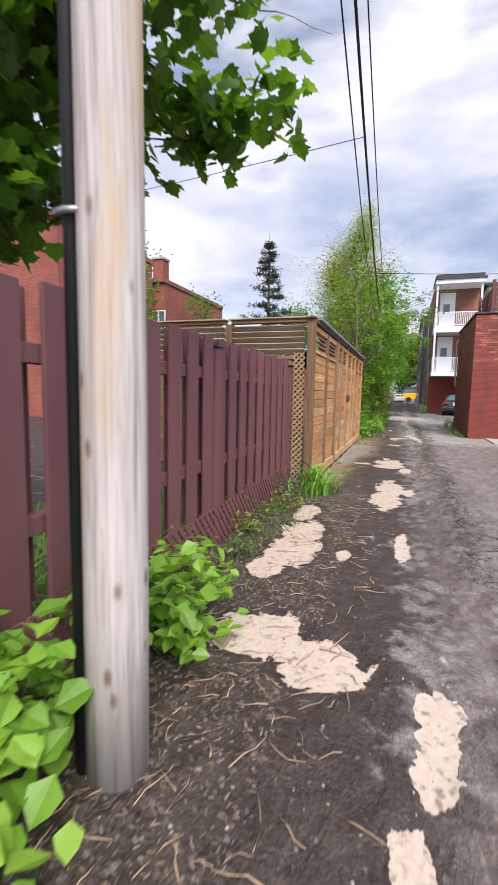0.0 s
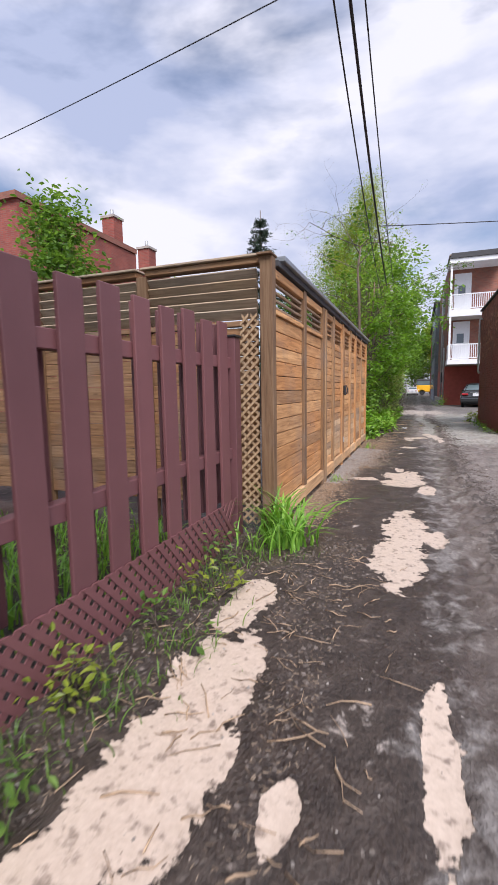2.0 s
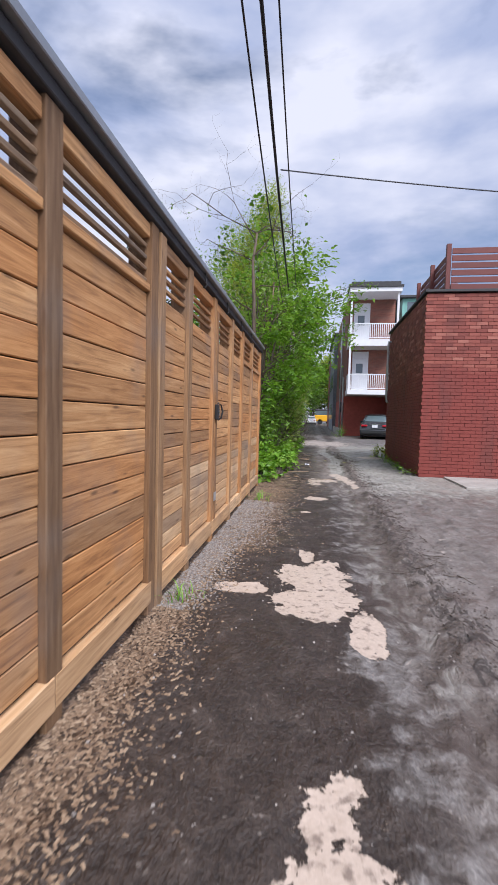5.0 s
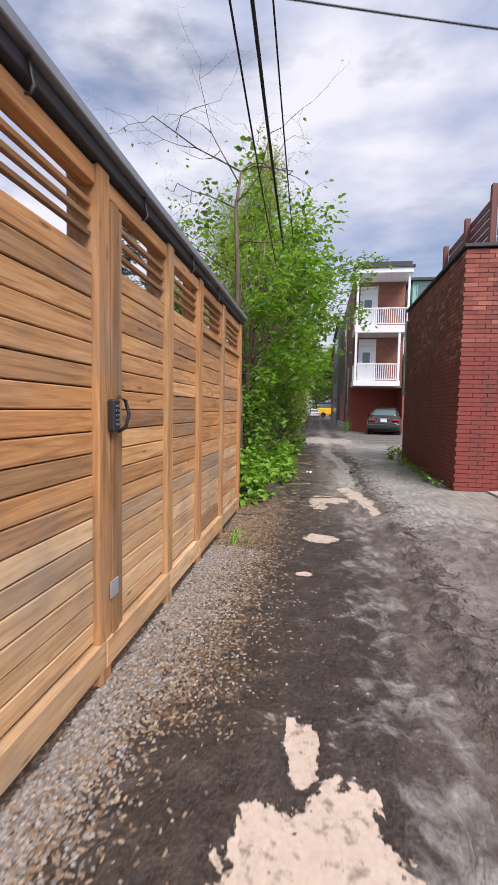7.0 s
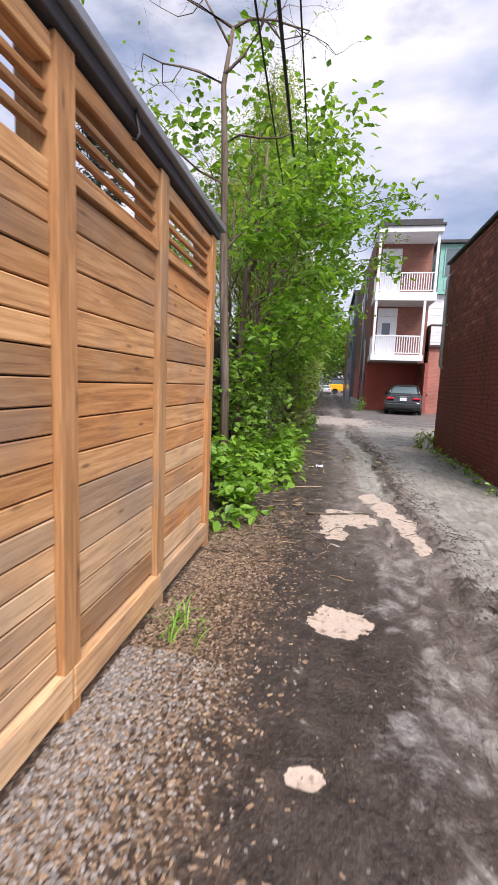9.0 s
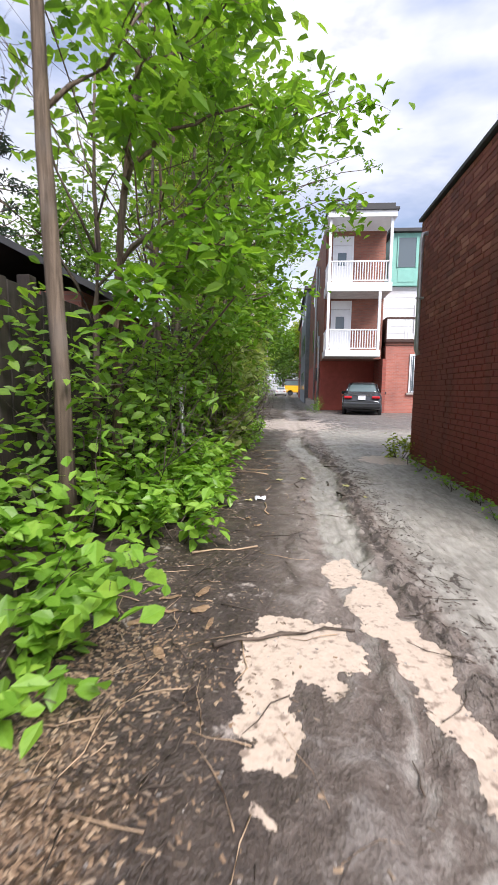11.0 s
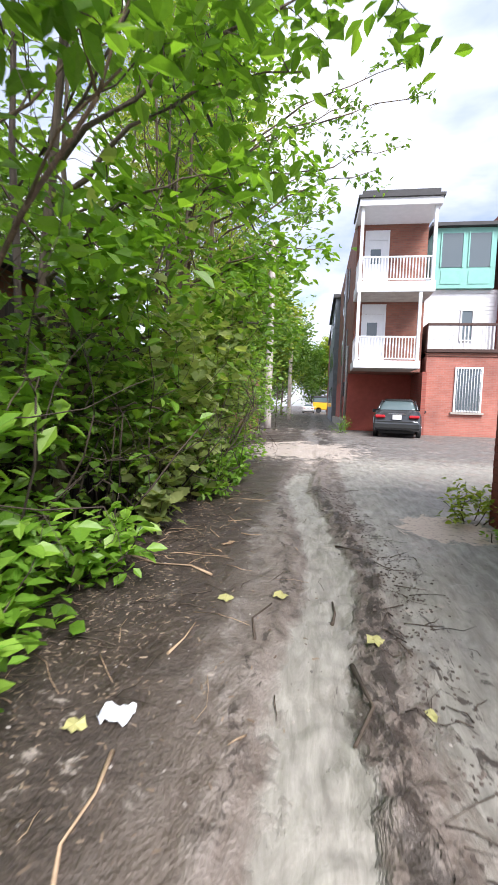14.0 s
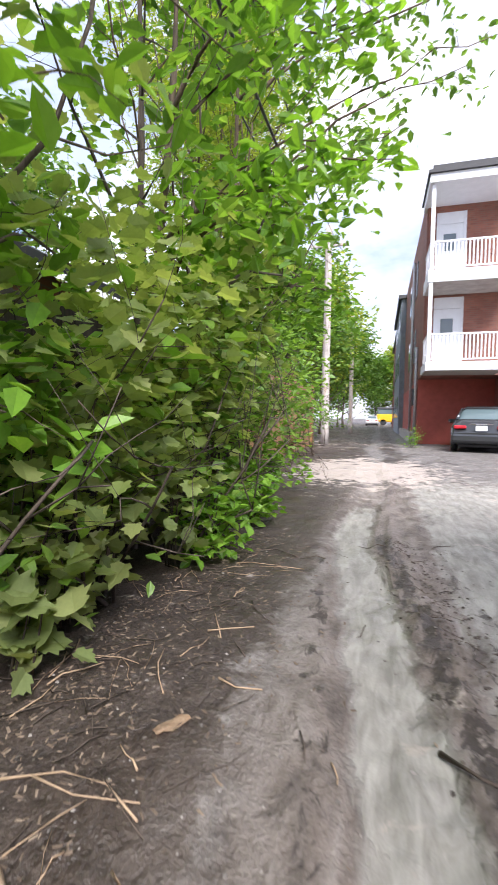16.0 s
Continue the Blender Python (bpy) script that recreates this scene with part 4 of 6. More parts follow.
def railing(parent, x0, x1, y, z, mat_rail, height=0.95, step=0.115, solid_left=0.0):
    rail = block("railing", (x0, y - 0.03, z + height - 0.06), (x1, y + 0.03, z + height), mat_rail, parent)
    block("bottom_rail", (x0, y - 0.025, z + 0.06), (x1, y + 0.025, z + 0.11), mat_rail, rail)
    x = x0 + step / 2
    while x < x1:
        block("baluster", (x - 0.02, y - 0.02, z + 0.112), (x + 0.02, y + 0.02, z + height - 0.062), mat_rail, rail)
        x += step


def balcony_house():
    h = thing("rear_balcony_house", (2.3, 35.2, 0), "three-storey brick house with white rear balconies above a parking bay", "house")
    yw, yb, yr = 35.2, 33.45, 37.0
    # body: ground floor set back, upper floors further out
    block("ground_wall", (2.3, yr, -0.1), (5.16, yr + 12, 2.65), RED_PAINT, h, "dull red painted ground floor wall", 0)
    block("wall", (2.35, yw, 2.65), (5.16, 49, 9.30), BRICK_DARK, h, "", 0)
    block("side_facing", (2.30, yw + 0.05, 2.66), (2.347, 48.9, 9.25), BRICK_DARK_Y, h, "", 0)
    block("bay_side", (5.163, yb + 1.3, -0.1), (5.34, yr, 2.64), BRICK_FAR_Y, h, "", 0)
    block("plinth", (2.05, yr + 0.3, -0.1), (2.29, 48, 0.45), CONCRETE, h)
    # lower balcony
    for k, (x1, z0, z1) in enumerate(((4.76, 2.66, 2.95), (5.16, 5.58, 5.98))):
        b = block("balcony", (2.24, yb, z0), (x1, yw - 0.003, z1), WHITE, h, "white painted balcony slab")
        block("soffit", (2.28, yb + 0.05, z0 - 0.012), (x1 - 0.05, yw - 0.01, z0 - 0.002), CONCRETE, b)
        railing(b, 2.40, x1 - 0.14, yb + 0.08, z1, WHITE)
        top = 5.577 if k == 0 else 8.745
        for x in (2.28, x1 - 0.17):
            block("column", (x, yb + 0.02, z1 + 0.002), (x + 0.12, yb + 0.14, top), WHITE, b)
        # side rail
        sr = block("side_rail", (2.28, yb + 0.15, z1 + 0.89), (2.34, yw - 0.01, z1 + 0.95), WHITE, b)
        for j in range(12):
            block("baluster", (2.29, yb + 0.22 + j * 0.125, z1 + 0.004), (2.33, yb + 0.26 + j * 0.125, z1 + 0.887), WHITE, sr)
        # door
        dz = 2.1
        d = block("door", (2.62, yw - 0.05, z1 + 0.002), (3.52, yw - 0.004, z1 + dz), WHITE, h, "white panelled balcony door")
        block("door_pane", (2.86, yw - 0.062, z1 + 1.15), (3.28, yw - 0.052, z1 + 1.75), GLASS, d)
        block("transom", (2.62, yw - 0.055, z1 + dz + 0.01), (3.52, yw - 0.004, z1 + dz + 0.42), WHITE, d)
        block("door_frame", (3.525, yw - 0.06, z1 + 0.002), (3.62, yw - 0.004, z1 + dz + 0.42), WHITE, d)
        block("ledge", (3.9, yw - 0.03, z1 + 0.95), (4.8 if k else 4.5, yw - 0.004, z1 + 1.0), BRICK_DARK, h)
    r = block("roof", (2.2, yb - 0.12, 8.75), (5.22, yw + 0.5, 9.02), WHITE, h, "white roof fascia")
    block("roof_edge", (2.14, yb - 0.2, 9.023), (5.29, yw + 0.6, 9.13), ROOF, r)
    block("parapet", (2.3, yb + 0.1, 9.133), (5.17, yw + 1.0, 9.40), ROOF, r)
    ch = block("chimney", (2.4, yw + 1.2, 9.302), (2.95, yw + 1.8, 10.0), BRICK_FAR, h)
    block("chimney_cap", (2.34, yw + 1.14, 10.002), (3.01, yw + 1.86, 10.1), CONCRETE, ch)
    # pipes and side details
    for y, z in ((37.2, 4.0), (40.5, 8.5)):
        rod("vent_pipe", (2.22, y, 0.45), (2.22, y, z), 0.06, STEEL, h)
    for y in (39, 43):
        for z in (3.6, 6.6):
            block("side_window", (2.275, y, z), (2.299, y + 1.0, z + 1.5), GLASS, h, "", 0)
    block("meter_box", (2.1, 37.25, 1.6), (2.29, 37.6, 2.3), ROOF, h)


balcony_house()


def extension_house():
    h = thing("brick_extension_house", (8.5, 36, 0), "pink brick ground floor with timber deck and mint green sunroom", "house")
    ye = 35.0
    block("ground_wall", (5.345, ye, -0.1), (13, 48, 3.30), BRICK_PINK, h, "", 0)
    block("lintel_band", (5.345, ye - 0.04, 3.31), (13, ye + 0.3, 3.46), BRICK_DARK, h, "", 0)
    window(h, (6.5, ye, 1.02), (7.6, ye, 2.88), bars=9)
    block("sill", (6.4, ye - 0.12, 0.92), (7.7, ye - 0.002, 1.01), CONCRETE, h)
    # deck on the roof of the ground floor
    d = block("deck", (5.3, ye - 0.15, 3.47), (13, 37.6, 3.60), BROWN_RAIL, h, "dark stained timber deck")
    block("deck_rail", (5.3, ye - 0.14, 4.55), (13, ye - 0.06, 4.65), BROWN_RAIL, d)
    block("deck_side_panel", (5.3, ye - 0.05, 3.602), (5.34, 37.5, 4.65), BROWN_RAIL, d)
    x = 6.2
    while x < 13:
        block("baluster", (x - 0.025, ye - 0.12, 3.602), (x + 0.025, ye - 0.08, 4.548), WHITE if x < 7.9 else BROWN_RAIL, d)
        x += 0.14
    ys = 37.6
    block("siding_wall", (5.163, ys, 3.302), (8.9, 47.8, 6.65), WHITE_SIDING, h, "white horizontal siding wall", 0)
    for k in range(16):
        block("clapboard", (5.43, ys - 0.018, 3.62 + k * 0.19), (8.88, ys - 0.002, 3.80 + k * 0.19), WHITE_SIDING, h, "", 0.006)
    window(h, (7.3, ys - 0.02, 4.3), (7.9, ys - 0.02, 5.75))
    # sunroom
    s = block("sunroom", (5.95, ys - 0.25, 6.66), (8.6, ys + 2, 9.35), GREEN_PAINT, h, "mint green painted sunroom")
    for a, b in ((6.25, 7.15), (7.45, 8.35)):
        win = put("pane", block_mesh((b - a, 0.02, 1.5), GLASS, 0), s, ((a + b) / 2, ys - 0.262, 8.35))
        block("muntin", (a - 0.06, ys - 0.30, 7.60), (a + 0.0, ys - 0.274, 9.15), GREEN_PAINT, s)
        block("muntin", (b, ys - 0.30, 7.60), (b + 0.06, ys - 0.274, 9.15), GREEN_PAINT, s)
        block("panel", (a, ys - 0.275, 6.85), (b, ys - 0.253, 7.45), GREEN_PAINT, s)
    block("roof", (5.7, ys - 0.5, 9.36), (8.8, ys + 9, 9.52), ROOF, h)
    block("brick_pier", (8.9, ys - 0.6, 3.602), (9.3, ys + 9, 10.2), BRICK_FAR, h, "", 0)
    block("neighbour_wall", (9.302, ys, 3.302), (14, 47, 9.6), BRICK_DARK, h, "", 0)
    window(h, (9.6, ys - 0.02, 7.0), (10.7, ys - 0.02, 8.9))
    window(h, (9.6, ys - 0.02, 4.2), (10.7, ys - 0.02, 6.0))


extension_house()


def far_house(name, a, b, material, label, storeys=3):
    h = thing(name, ((a[0] + b[0]) / 2, a[1], 0), label, "house")
    block("wall", a, b, material, h, "", 0)
    block("roof", (a[0] - 0.2, a[1] - 0.2, b[2] + 0.002), (b[0] + 0.2, b[1] + 0.2, b[2] + 0.25), ROOF, h)
    x = a[0] if a[0] > 0 else b[0]
    s = -1 if a[0] > 0 else 1
    for k in range(storeys):
        for j in range(3):
            y = a[1] + 1.2 + j * (b[1] - a[1] - 2) / 3
            z = 1.1 + k * 3.0
            xs = sorted((x + s * 0.03, x + s * 0.004))
            block("window", (xs[0], y, z), (xs[1], y + 1.0, z + 1.5), GLASS, h, "", 0)
    return h


far_house("grey_sided_house", (2.0, 49.2, -0.1), (9, 60, 9.0), GREY_SIDING, "grey sided house along the alley")
far_house("brick_row_house", (2.3, 60.3, -0.1), (9, 78, 9.4), BRICK_FAR_Y, "red brick row house at the alley's end")


# ---- brick houses over the left yards ----
def yard_house(name, x0, x1, y0, y1, z, label, stack=0.5):
    h = thing(name, ((x0 + x1) / 2, y0, 0), label, "house")
    block("wall", (x0, y0, -0.1), (x1, y1, z), BRICK_FAR, h, "", 0)
    block("side_facing", (x1, y0 + 0.02, -0.1), (x1 + 0.03, y1, z - 0.02), BRICK_FAR_Y, h, "", 0)
    block("cornice", (x0 - 0.1, y0 - 0.15, z + 0.002), (x1 + 0.1, y1, z + 0.25), BRICK_DARK, h)
    ch = block("chimney", (x1 - 1.0, y0 + stack, z + 0.252), (x1 - 0.3, y0 + stack + 0.7, z + 1.5), BRICK_FAR, h, "", 0)
    block("chimney_cap", (x1 - 1.06, y0 + stack - 0.06, z + 1.502), (x1 - 0.24, y0 + stack + 0.76, z + 1.62), CONCRETE, ch)
    rod("flue", (x1 - 0.65, y0 + stack + 0.35, z + 1.622), (x1 - 0.65, y0 + stack + 0.35, z + 2.0), 0.09, STEEL, ch)
    for k in range(2):
        for j in range(3):
            x = x0 + 1.5 + j * (x1 - x0 - 2) / 3
            window(h, (x, y0, 1.0 + k * 3.2), (x + 1.1, y0, 2.8 + k * 3.2))


yard_house("brick_yard_house", -24, -13.5, 15.7, 23.2, 8.4, "red brick house with chimney beyond the yards", 6.2)
yard_house("brick_yard_house", -16.5, -13.2, 24.0, 33, 7.6, "lower red brick house beyond the yards")


# ---- cars and the yellow bus ----
def sedan(name, at, paint_mat, label, turn=0.0):
    """A four-door sedan whose tail looks towards the walker."""
    f = thing(name, at, label, "car")
    L, W = 4.5, 1.76
    prof = [(0.0, 0.42, 0.62, 0.80), (0.06, 0.30, 0.66, 0.84), (0.25, 0.24, 1.00, 0.87), (0.75, 0.22, 1.06, 0.88), (1.4, 0.20, 1.00, 0.88),
            (3.0, 0.20, 0.95, 0.88), (3.6, 0.22, 0.88, 0.86), (4.2, 0.26, 0.76, 0.80), (4.45, 0.34, 0.62, 0.70), (4.5, 0.42, 0.55, 0.62)]

    def loft(rings, material, label_name, parent, smooth_faces=True):
        bm = bmesh.new()
        vs = [[bm.verts.new(p) for p in ring] for ring in rings]
        for a, b in zip(vs, vs[1:]):
            for j in range(len(a)):
                k = (j + 1) % len(a)
                fc = bm.faces.new((a[j], a[k], b[k], b[j]))
                fc.smooth = smooth_faces
        bm.faces.new(list(reversed(vs[0])))
        bm.faces.new(vs[-1])
        return put(label_name, mesh_of(label_name, bm, material), parent, spot(parent))

    rings = []
    for y, z0, z1, w in prof:
        rings.append([(-w * 0.9, y, z0), (-w, y, z0 + (z1 - z0) * 0.35), (-w * 0.98, y, z0 + (z1 - z0) * 0.7), (-w * 0.88, y, z1 - 0.03), (-w * 0.6, y, z1),
                      (w * 0.6, y, z1), (w * 0.88, y, z1 - 0.03), (w * 0.98, y, z0 + (z1 - z0) * 0.7), (w, y, z0 + (z1 - z0) * 0.35), (w * 0.9, y, z0)])
    body = loft(rings, paint_mat, "body", f)
    cabin = []
    for y, z, w, wb in ((0.62, 1.03, 0.66, 0.76), (1.15, 1.38, 0.58, 0.76), (1.7, 1.45, 0.58, 0.77), (2.3, 1.44, 0.58, 0.77), (3.15, 0.98, 0.62, 0.76)):
        cabin.append([(-wb, y, 0.94), (-w, y, z - 0.05), (-w * 0.8, y, z), (w * 0.8, y, z), (w, y, z - 0.05), (wb, y, 0.94)])
    loft(cabin, CAR_GLASS, "glasshouse", f)
    roof = []
    for y, z, w in ((1.12, 1.385, 0.57), (1.7, 1.46, 0.58), (2.35, 1.45, 0.57)):
        roof.append([(-w, y, z - 0.045), (-w * 0.8, y, z), (w * 0.8, y, z), (w, y, z - 0.045), (w * 0.8, y, z + 0.02), (-w * 0.8, y, z + 0.02)])
    loft(roof, paint_mat, "roof", f)
    for s in (-1, 1):
        bm = bmesh.new()
        tube(bm, [(s * 0.72, 0.60, 1.02), (s * 0.60, 1.15, 1.385)], [0.045, 0.04], 6)
        put("pillar", mesh_of("pillar", bm, paint_mat), f, spot(f))
        put("tail_light", block_mesh((0.36, 0.10, 0.11), RED_LAMP, 0.03), f, Vector(at) + Vector((s * 0.60, 0.085, 0.79)), "red tail light cluster")
        m = put("side_mirror", block_mesh((0.2, 0.1, 0.14), paint_mat, 0.03), f, Vector(at) + Vector((s * 0.98, 2.75, 0.98)))
        for y in (0.85, 3.55):
            bm = bmesh.new()
            tube(bm, [(s * 0.70, y, 0.31), (s * 0.87, y, 0.31)], [0.31, 0.31], 20)
            wheel = put("wheel", mesh_of("wheel", bm, BLACK), f, spot(f))
            bm = bmesh.new()
            tube(bm, [(s * 0.872, y, 0.31), (s * 0.885, y, 0.31)], [0.20, 0.18], 14)
            put("rim", mesh_of("rim", bm, CHROME), wheel, spot(f), "alloy wheel rim")
    put("bumper", block_mesh((1.66, 0.16, 0.24), paint_mat, 0.05), f, Vector(at) + Vector((0, -0.01, 0.45)))
    put("licence_plate", block_mesh((0.32, 0.02, 0.16), WHITE, 0.004), f, Vector(at) + Vector((0, 0.012, 0.76)), "white licence plate")
    put("chrome_strip", block_mesh((0.62, 0.03, 0.03), CHROME, 0.008), f, Vector(at) + Vector((0, 0.025, 0.89)))
    put("underside", block_mesh((1.3, 3.8, 0.12), BLACK, 0.01), f, Vector(at) + Vector((0, 2.2, 0.22)))
    f.rotation_euler = (0, 0, radians(turn))
    return f


sedan("sedan_car", (3.82, 32.3, 0), CAR_PAINT, "dark grey sedan parked under the balcony", -11)
sedan("sedan_car", (-0.3, 84, 0), CAR_WHITE, "white car parked at the alley's end", 0)


def bus():
    f = thing("yellow_bus", (2.6, 92, 0), "yellow bus crossing the alley's far end", "bus")
    block("body", (0.3, 91, 0.55), (6.5, 93.4, 1.75), YELLOW, f, "", 0.1)
    block("window_band", (0.4, 91.05, 1.755), (6.4, 93.3, 2.5), CAR_GLASS, f, "", 0.03)
    block("roof", (0.3, 91, 2.505), (6.5, 93.4, 2.85), ROOF, f, "", 0.08)
    for x in (1.3, 5.2):
        bm = bmesh.new()
        tube(bm, [(x, 91.0, 0.48), (x, 91.3, 0.48)], [0.48, 0.48], 16)
        part("wheel", bm, BLACK, f)


bus()


# ---- dark fence and things behind the hedge ----
def dark_fence():
    f = thing("dark_board_fence", (-1.45, 18, 0), "dark stained vertical board fence behind the hedge", "fence")
    me = block_mesh((0.02, 0.14, 1.85), DARKWOOD, 0.003)
    y, r = 13.2, random.Random(2)
    while y < 24.5:
        put("board", me, f, (-1.45 + r.uniform(-0.006, 0.006), y, 0.90 + r.uniform(-0.02, 0.02)))
        y += 0.15
    for z in (0.4, 1.5):
        block("rail", (-1.53, 13.1, z), (-1.465, 24.5, z + 0.08), DARKWOOD, f)
    for y in (13.1, 15.5, 18, 20.5, 23, 24.55):
        block("post", (-1.60, y - 0.05, -0.05), (-1.50, y + 0.05, 1.95), DARKWOOD, f)
    # closing run behind the cedar fence
    for k in range(8):
        block("board", (-1.43 + k * 0.105, 13.06, 0.0), (-1.335 + k * 0.105, 13.08, 1.6), DARKWOOD, f)


dark_fence()


def shed():
    f = thing("garden_shed", (-3.0, 19, 0), "brown garden shed with a low felt roof behind the fence", "shed")
    block("wall", (-4.2, 17.2, -0.05), (-1.9, 21.5, 2.2), BRICK_DARK_Y, f)
    bm = bmesh.new()
    v = [bm.verts.new(p) for p in ((-1.65, 17.0, 2.15), (-1.65, 21.7, 2.15), (-3.05, 21.7, 2.85), (-3.05, 17.0, 2.85), (-4.45, 17.0, 2.15), (-4.45, 21.7, 2.15),
                                   (-1.65, 17.0, 2.23), (-1.65, 21.7, 2.23), (-3.05, 21.7, 2.93), (-3.05, 17.0, 2.93), (-4.45, 17.0, 2.23), (-4.45, 21.7, 2.23))]
    for fc in ((6, 7, 8, 9), (9, 8, 11, 10), (3, 2, 1, 0), (4, 5, 2, 3), (0, 1, 7, 6), (5, 4, 10, 11), (0, 6, 9, 3), (3, 9, 10, 4), (1, 2, 8, 7), (2, 5, 11, 8)):
        bm.faces.new([v[i] for i in fc])
    part("roof", bm, ROOF, f)


shed()


def steel_post(x, y, h, lean=0.0):
    f = thing("steel_fence_post", (x, y, 0), "bare galvanised steel fence post beside the hedge", "post", "old wire fence posts")
    rod("shaft", (x, y, -0.05), (x + lean, y, h), 0.024, STEEL, f, sides=10)
    bm = bmesh.new()
    tube(bm, [(x + lean, y, h + 0.002), (x + lean, y, h + 0.03), (x + lean, y, h + 0.05)], [0.03, 0.028, 0.008], 10)
    part("cap", bm, STEEL, f)


steel_post(-0.73, 13.42, 1.15)
steel_post(-0.66, 17.0, 1.12, -0.04)
steel_post(-1.0, 18.1, 1.10)


def far_fence():
    f = thing("far_board_fence", (-1.2, 30, 0), "weathered brown board fence along the alley's far side", "fence")
    y = 26.2
    while y < 33.5:
        block("board", (-1.62, y, 0.0), (-1.59, y + 0.17, 2.1), CEDAR_POST, f)
        y += 0.18
    for k in range(8):
        block("board", (-1.60 - k * 0.18, 26.12, 0.0), (-1.43 - k * 0.18, 26.15, 1.9), CEDAR_POST, f)
    for y in (26.2, 29.8, 33.5):
        block("post", (-1.60, y - 0.06, -0.05), (-1.48, y + 0.06, 2.2), CEDAR_POST, f)


far_fence()


def yard_shed():
    f = thing("timber_shed", (-2.6, 31, 0), "brown timber shed with a pitched roof behind the far fence", "shed")
    block("wall", (-4.0, 28.6, -0.05), (-1.75, 31, 2.7), CEDAR_POST, f)
    bm = bmesh.new()
    v = [bm.verts.new(p) for y in (28.35, 31.2) for p in ((-4.2, y, 2.68), (-1.5, y, 2.68), (-2.9, y, 3.5))]
    for fc in ((2, 1, 0), (3, 4, 5), (0, 1, 4, 3), (1, 2, 5, 4), (2, 0, 3, 5)):
        bm.faces.new([v[i] for i in fc])
    part("roof", bm, ROOF, f)


yard_shed()


# ---- trees ----
def tree(name, base, height, label, leaf, leaf_count, size, seed, limbs=7, spread=0.22, reach=0.42, trunk=None, start=0.35, lift=0.18, keep=None, depth=2, bark=None, slim=0.55, lean=(0, 0)):
    rng = np.random.default_rng(seed)
    f = thing(name, (base[0], base[1], 0), label, "tree")
    bm = bmesh.new()
    trunk = trunk or height * 0.014
    pts, rad = [], []
    for k in range(9):
        u = k / 8
        pts.append(Vector((base[0] + lean[0] * u + rng.normal() * 0.03 * height * 0.12, base[1] + lean[1] * u + rng.normal() * 0.03 * height * 0.12, -0.05 + u * height * 0.86)))
        rad.append(trunk * (1 - 0.8 * u) * (1.25 if k == 0 else 1))
    tube(bm, pts, rad, 9)
    tips = []
    for k in range(limbs):
        u = start + (0.97 - start) * (k + rng.uniform(0, 0.7)) / limbs
        i = min(int(u * 8), 7)
        p = pts[i].lerp(pts[i + 1], u * 8 - i)
        a = k * 2.4 + rng.uniform(-0.4, 0.4)
        d = Vector((math.cos(a), math.sin(a), 0.55 + 0.8 * u)).normalized()
        grow(bm, rng, p, d, height * reach * (1.15 - 0.65 * u), rad[i] * 0.55, depth, tips, 0.2, lift)
    tips.append(pts[-1])
    part("trunk", bm, bark or BARK, f)
    if leaf_count:
        pos = scatter(rng, tips, leaf_count, spread, keep, 0.28 if base[1] < 24 else 0.6)
        pos = pos[pos[:, 2] > 0.3]
        me = leaf_cloud("crown", pos, rng.uniform(0.7, 1.3, len(pos)) * size, rng, leaf, slim=slim)
        tagged(put("crown", me, f, (0, 0, 0)), kind="stuff")
    return f


def clear_of_path(pos):
    """No leaf within arm's reach of the walker's line."""
    low = (pos[:, 0] > 0.15) & (pos[:, 0] < 1.6) & (pos[:, 2] < 2.25) & (pos[:, 1] < 18.5)
    return ~low & (pos[:, 0] < 0.45 + 0.48 * np.clip(pos[:, 2] - 2.6, 0, 4))


def hedge_crown(pos):
    """Crowns lean to the light of the alley and stay thin towards the yard."""
    thin = (pos[:, 0] < -0.45) & (pos[:, 2] > 2.3)
    pick = np.random.default_rng(7).random(len(pos)) < 0.40
    return clear_of_path(pos) & (~thin | pick)


def bough(bm, rng, a, b, r, tips, sag=0.12, twig=0.38, step=0.16):
    """An arching limb with drooping side twigs; tips collects the places of its leaves."""
    a, b = Vector(a), Vector(b)
    n = 9
    pts = []
    for k in range(n):
        u = k / (n - 1)
        j = Vector(rng.normal(size=3)) * 0.03 * (0 < k < n - 1)
        pts.append(a.lerp(b, u) + Vector((0, 0, 4 * sag * u * (1 - u))) + j)
    tube(bm, pts, [r * (1 - 0.8 * k / (n - 1)) for k in range(n)], 6)
    ln = (b - a).length
    u = 0.25
    while u < 1.0:
        i = min(int(u * (n - 1)), n - 2)
        p = pts[i].lerp(pts[i + 1], u * (n - 1) - i)
        d = (b - a).normalized() * 0.6 + Vector(rng.normal(size=3)) * 0.7
        q = [p]
        for k in range(4):
            d = (d.normalized() + Vector((0, 0, -0.16)) + Vector(rng.normal(size=3)) * 0.15).normalized()
            q.append(q[-1] + d * twig * rng.uniform(0.7, 1.2) / 4)
            tips.append(q[-1])
        tube(bm, q, [0.005, 0.004, 0.003, 0.002, 0.0015], 4)
        u += step / ln * rng.uniform(0.6, 1.4)
    tips.append(pts[-1])


def maple_keep(pos):
    ok = (pos[:, 2] > 2.15) & (pos[:, 0] < 0.02) & (pos[:, 1] < 3.3)
    return ok & ~((pos[:, 0] > -0.9) & (pos[:, 2] < 2.75))


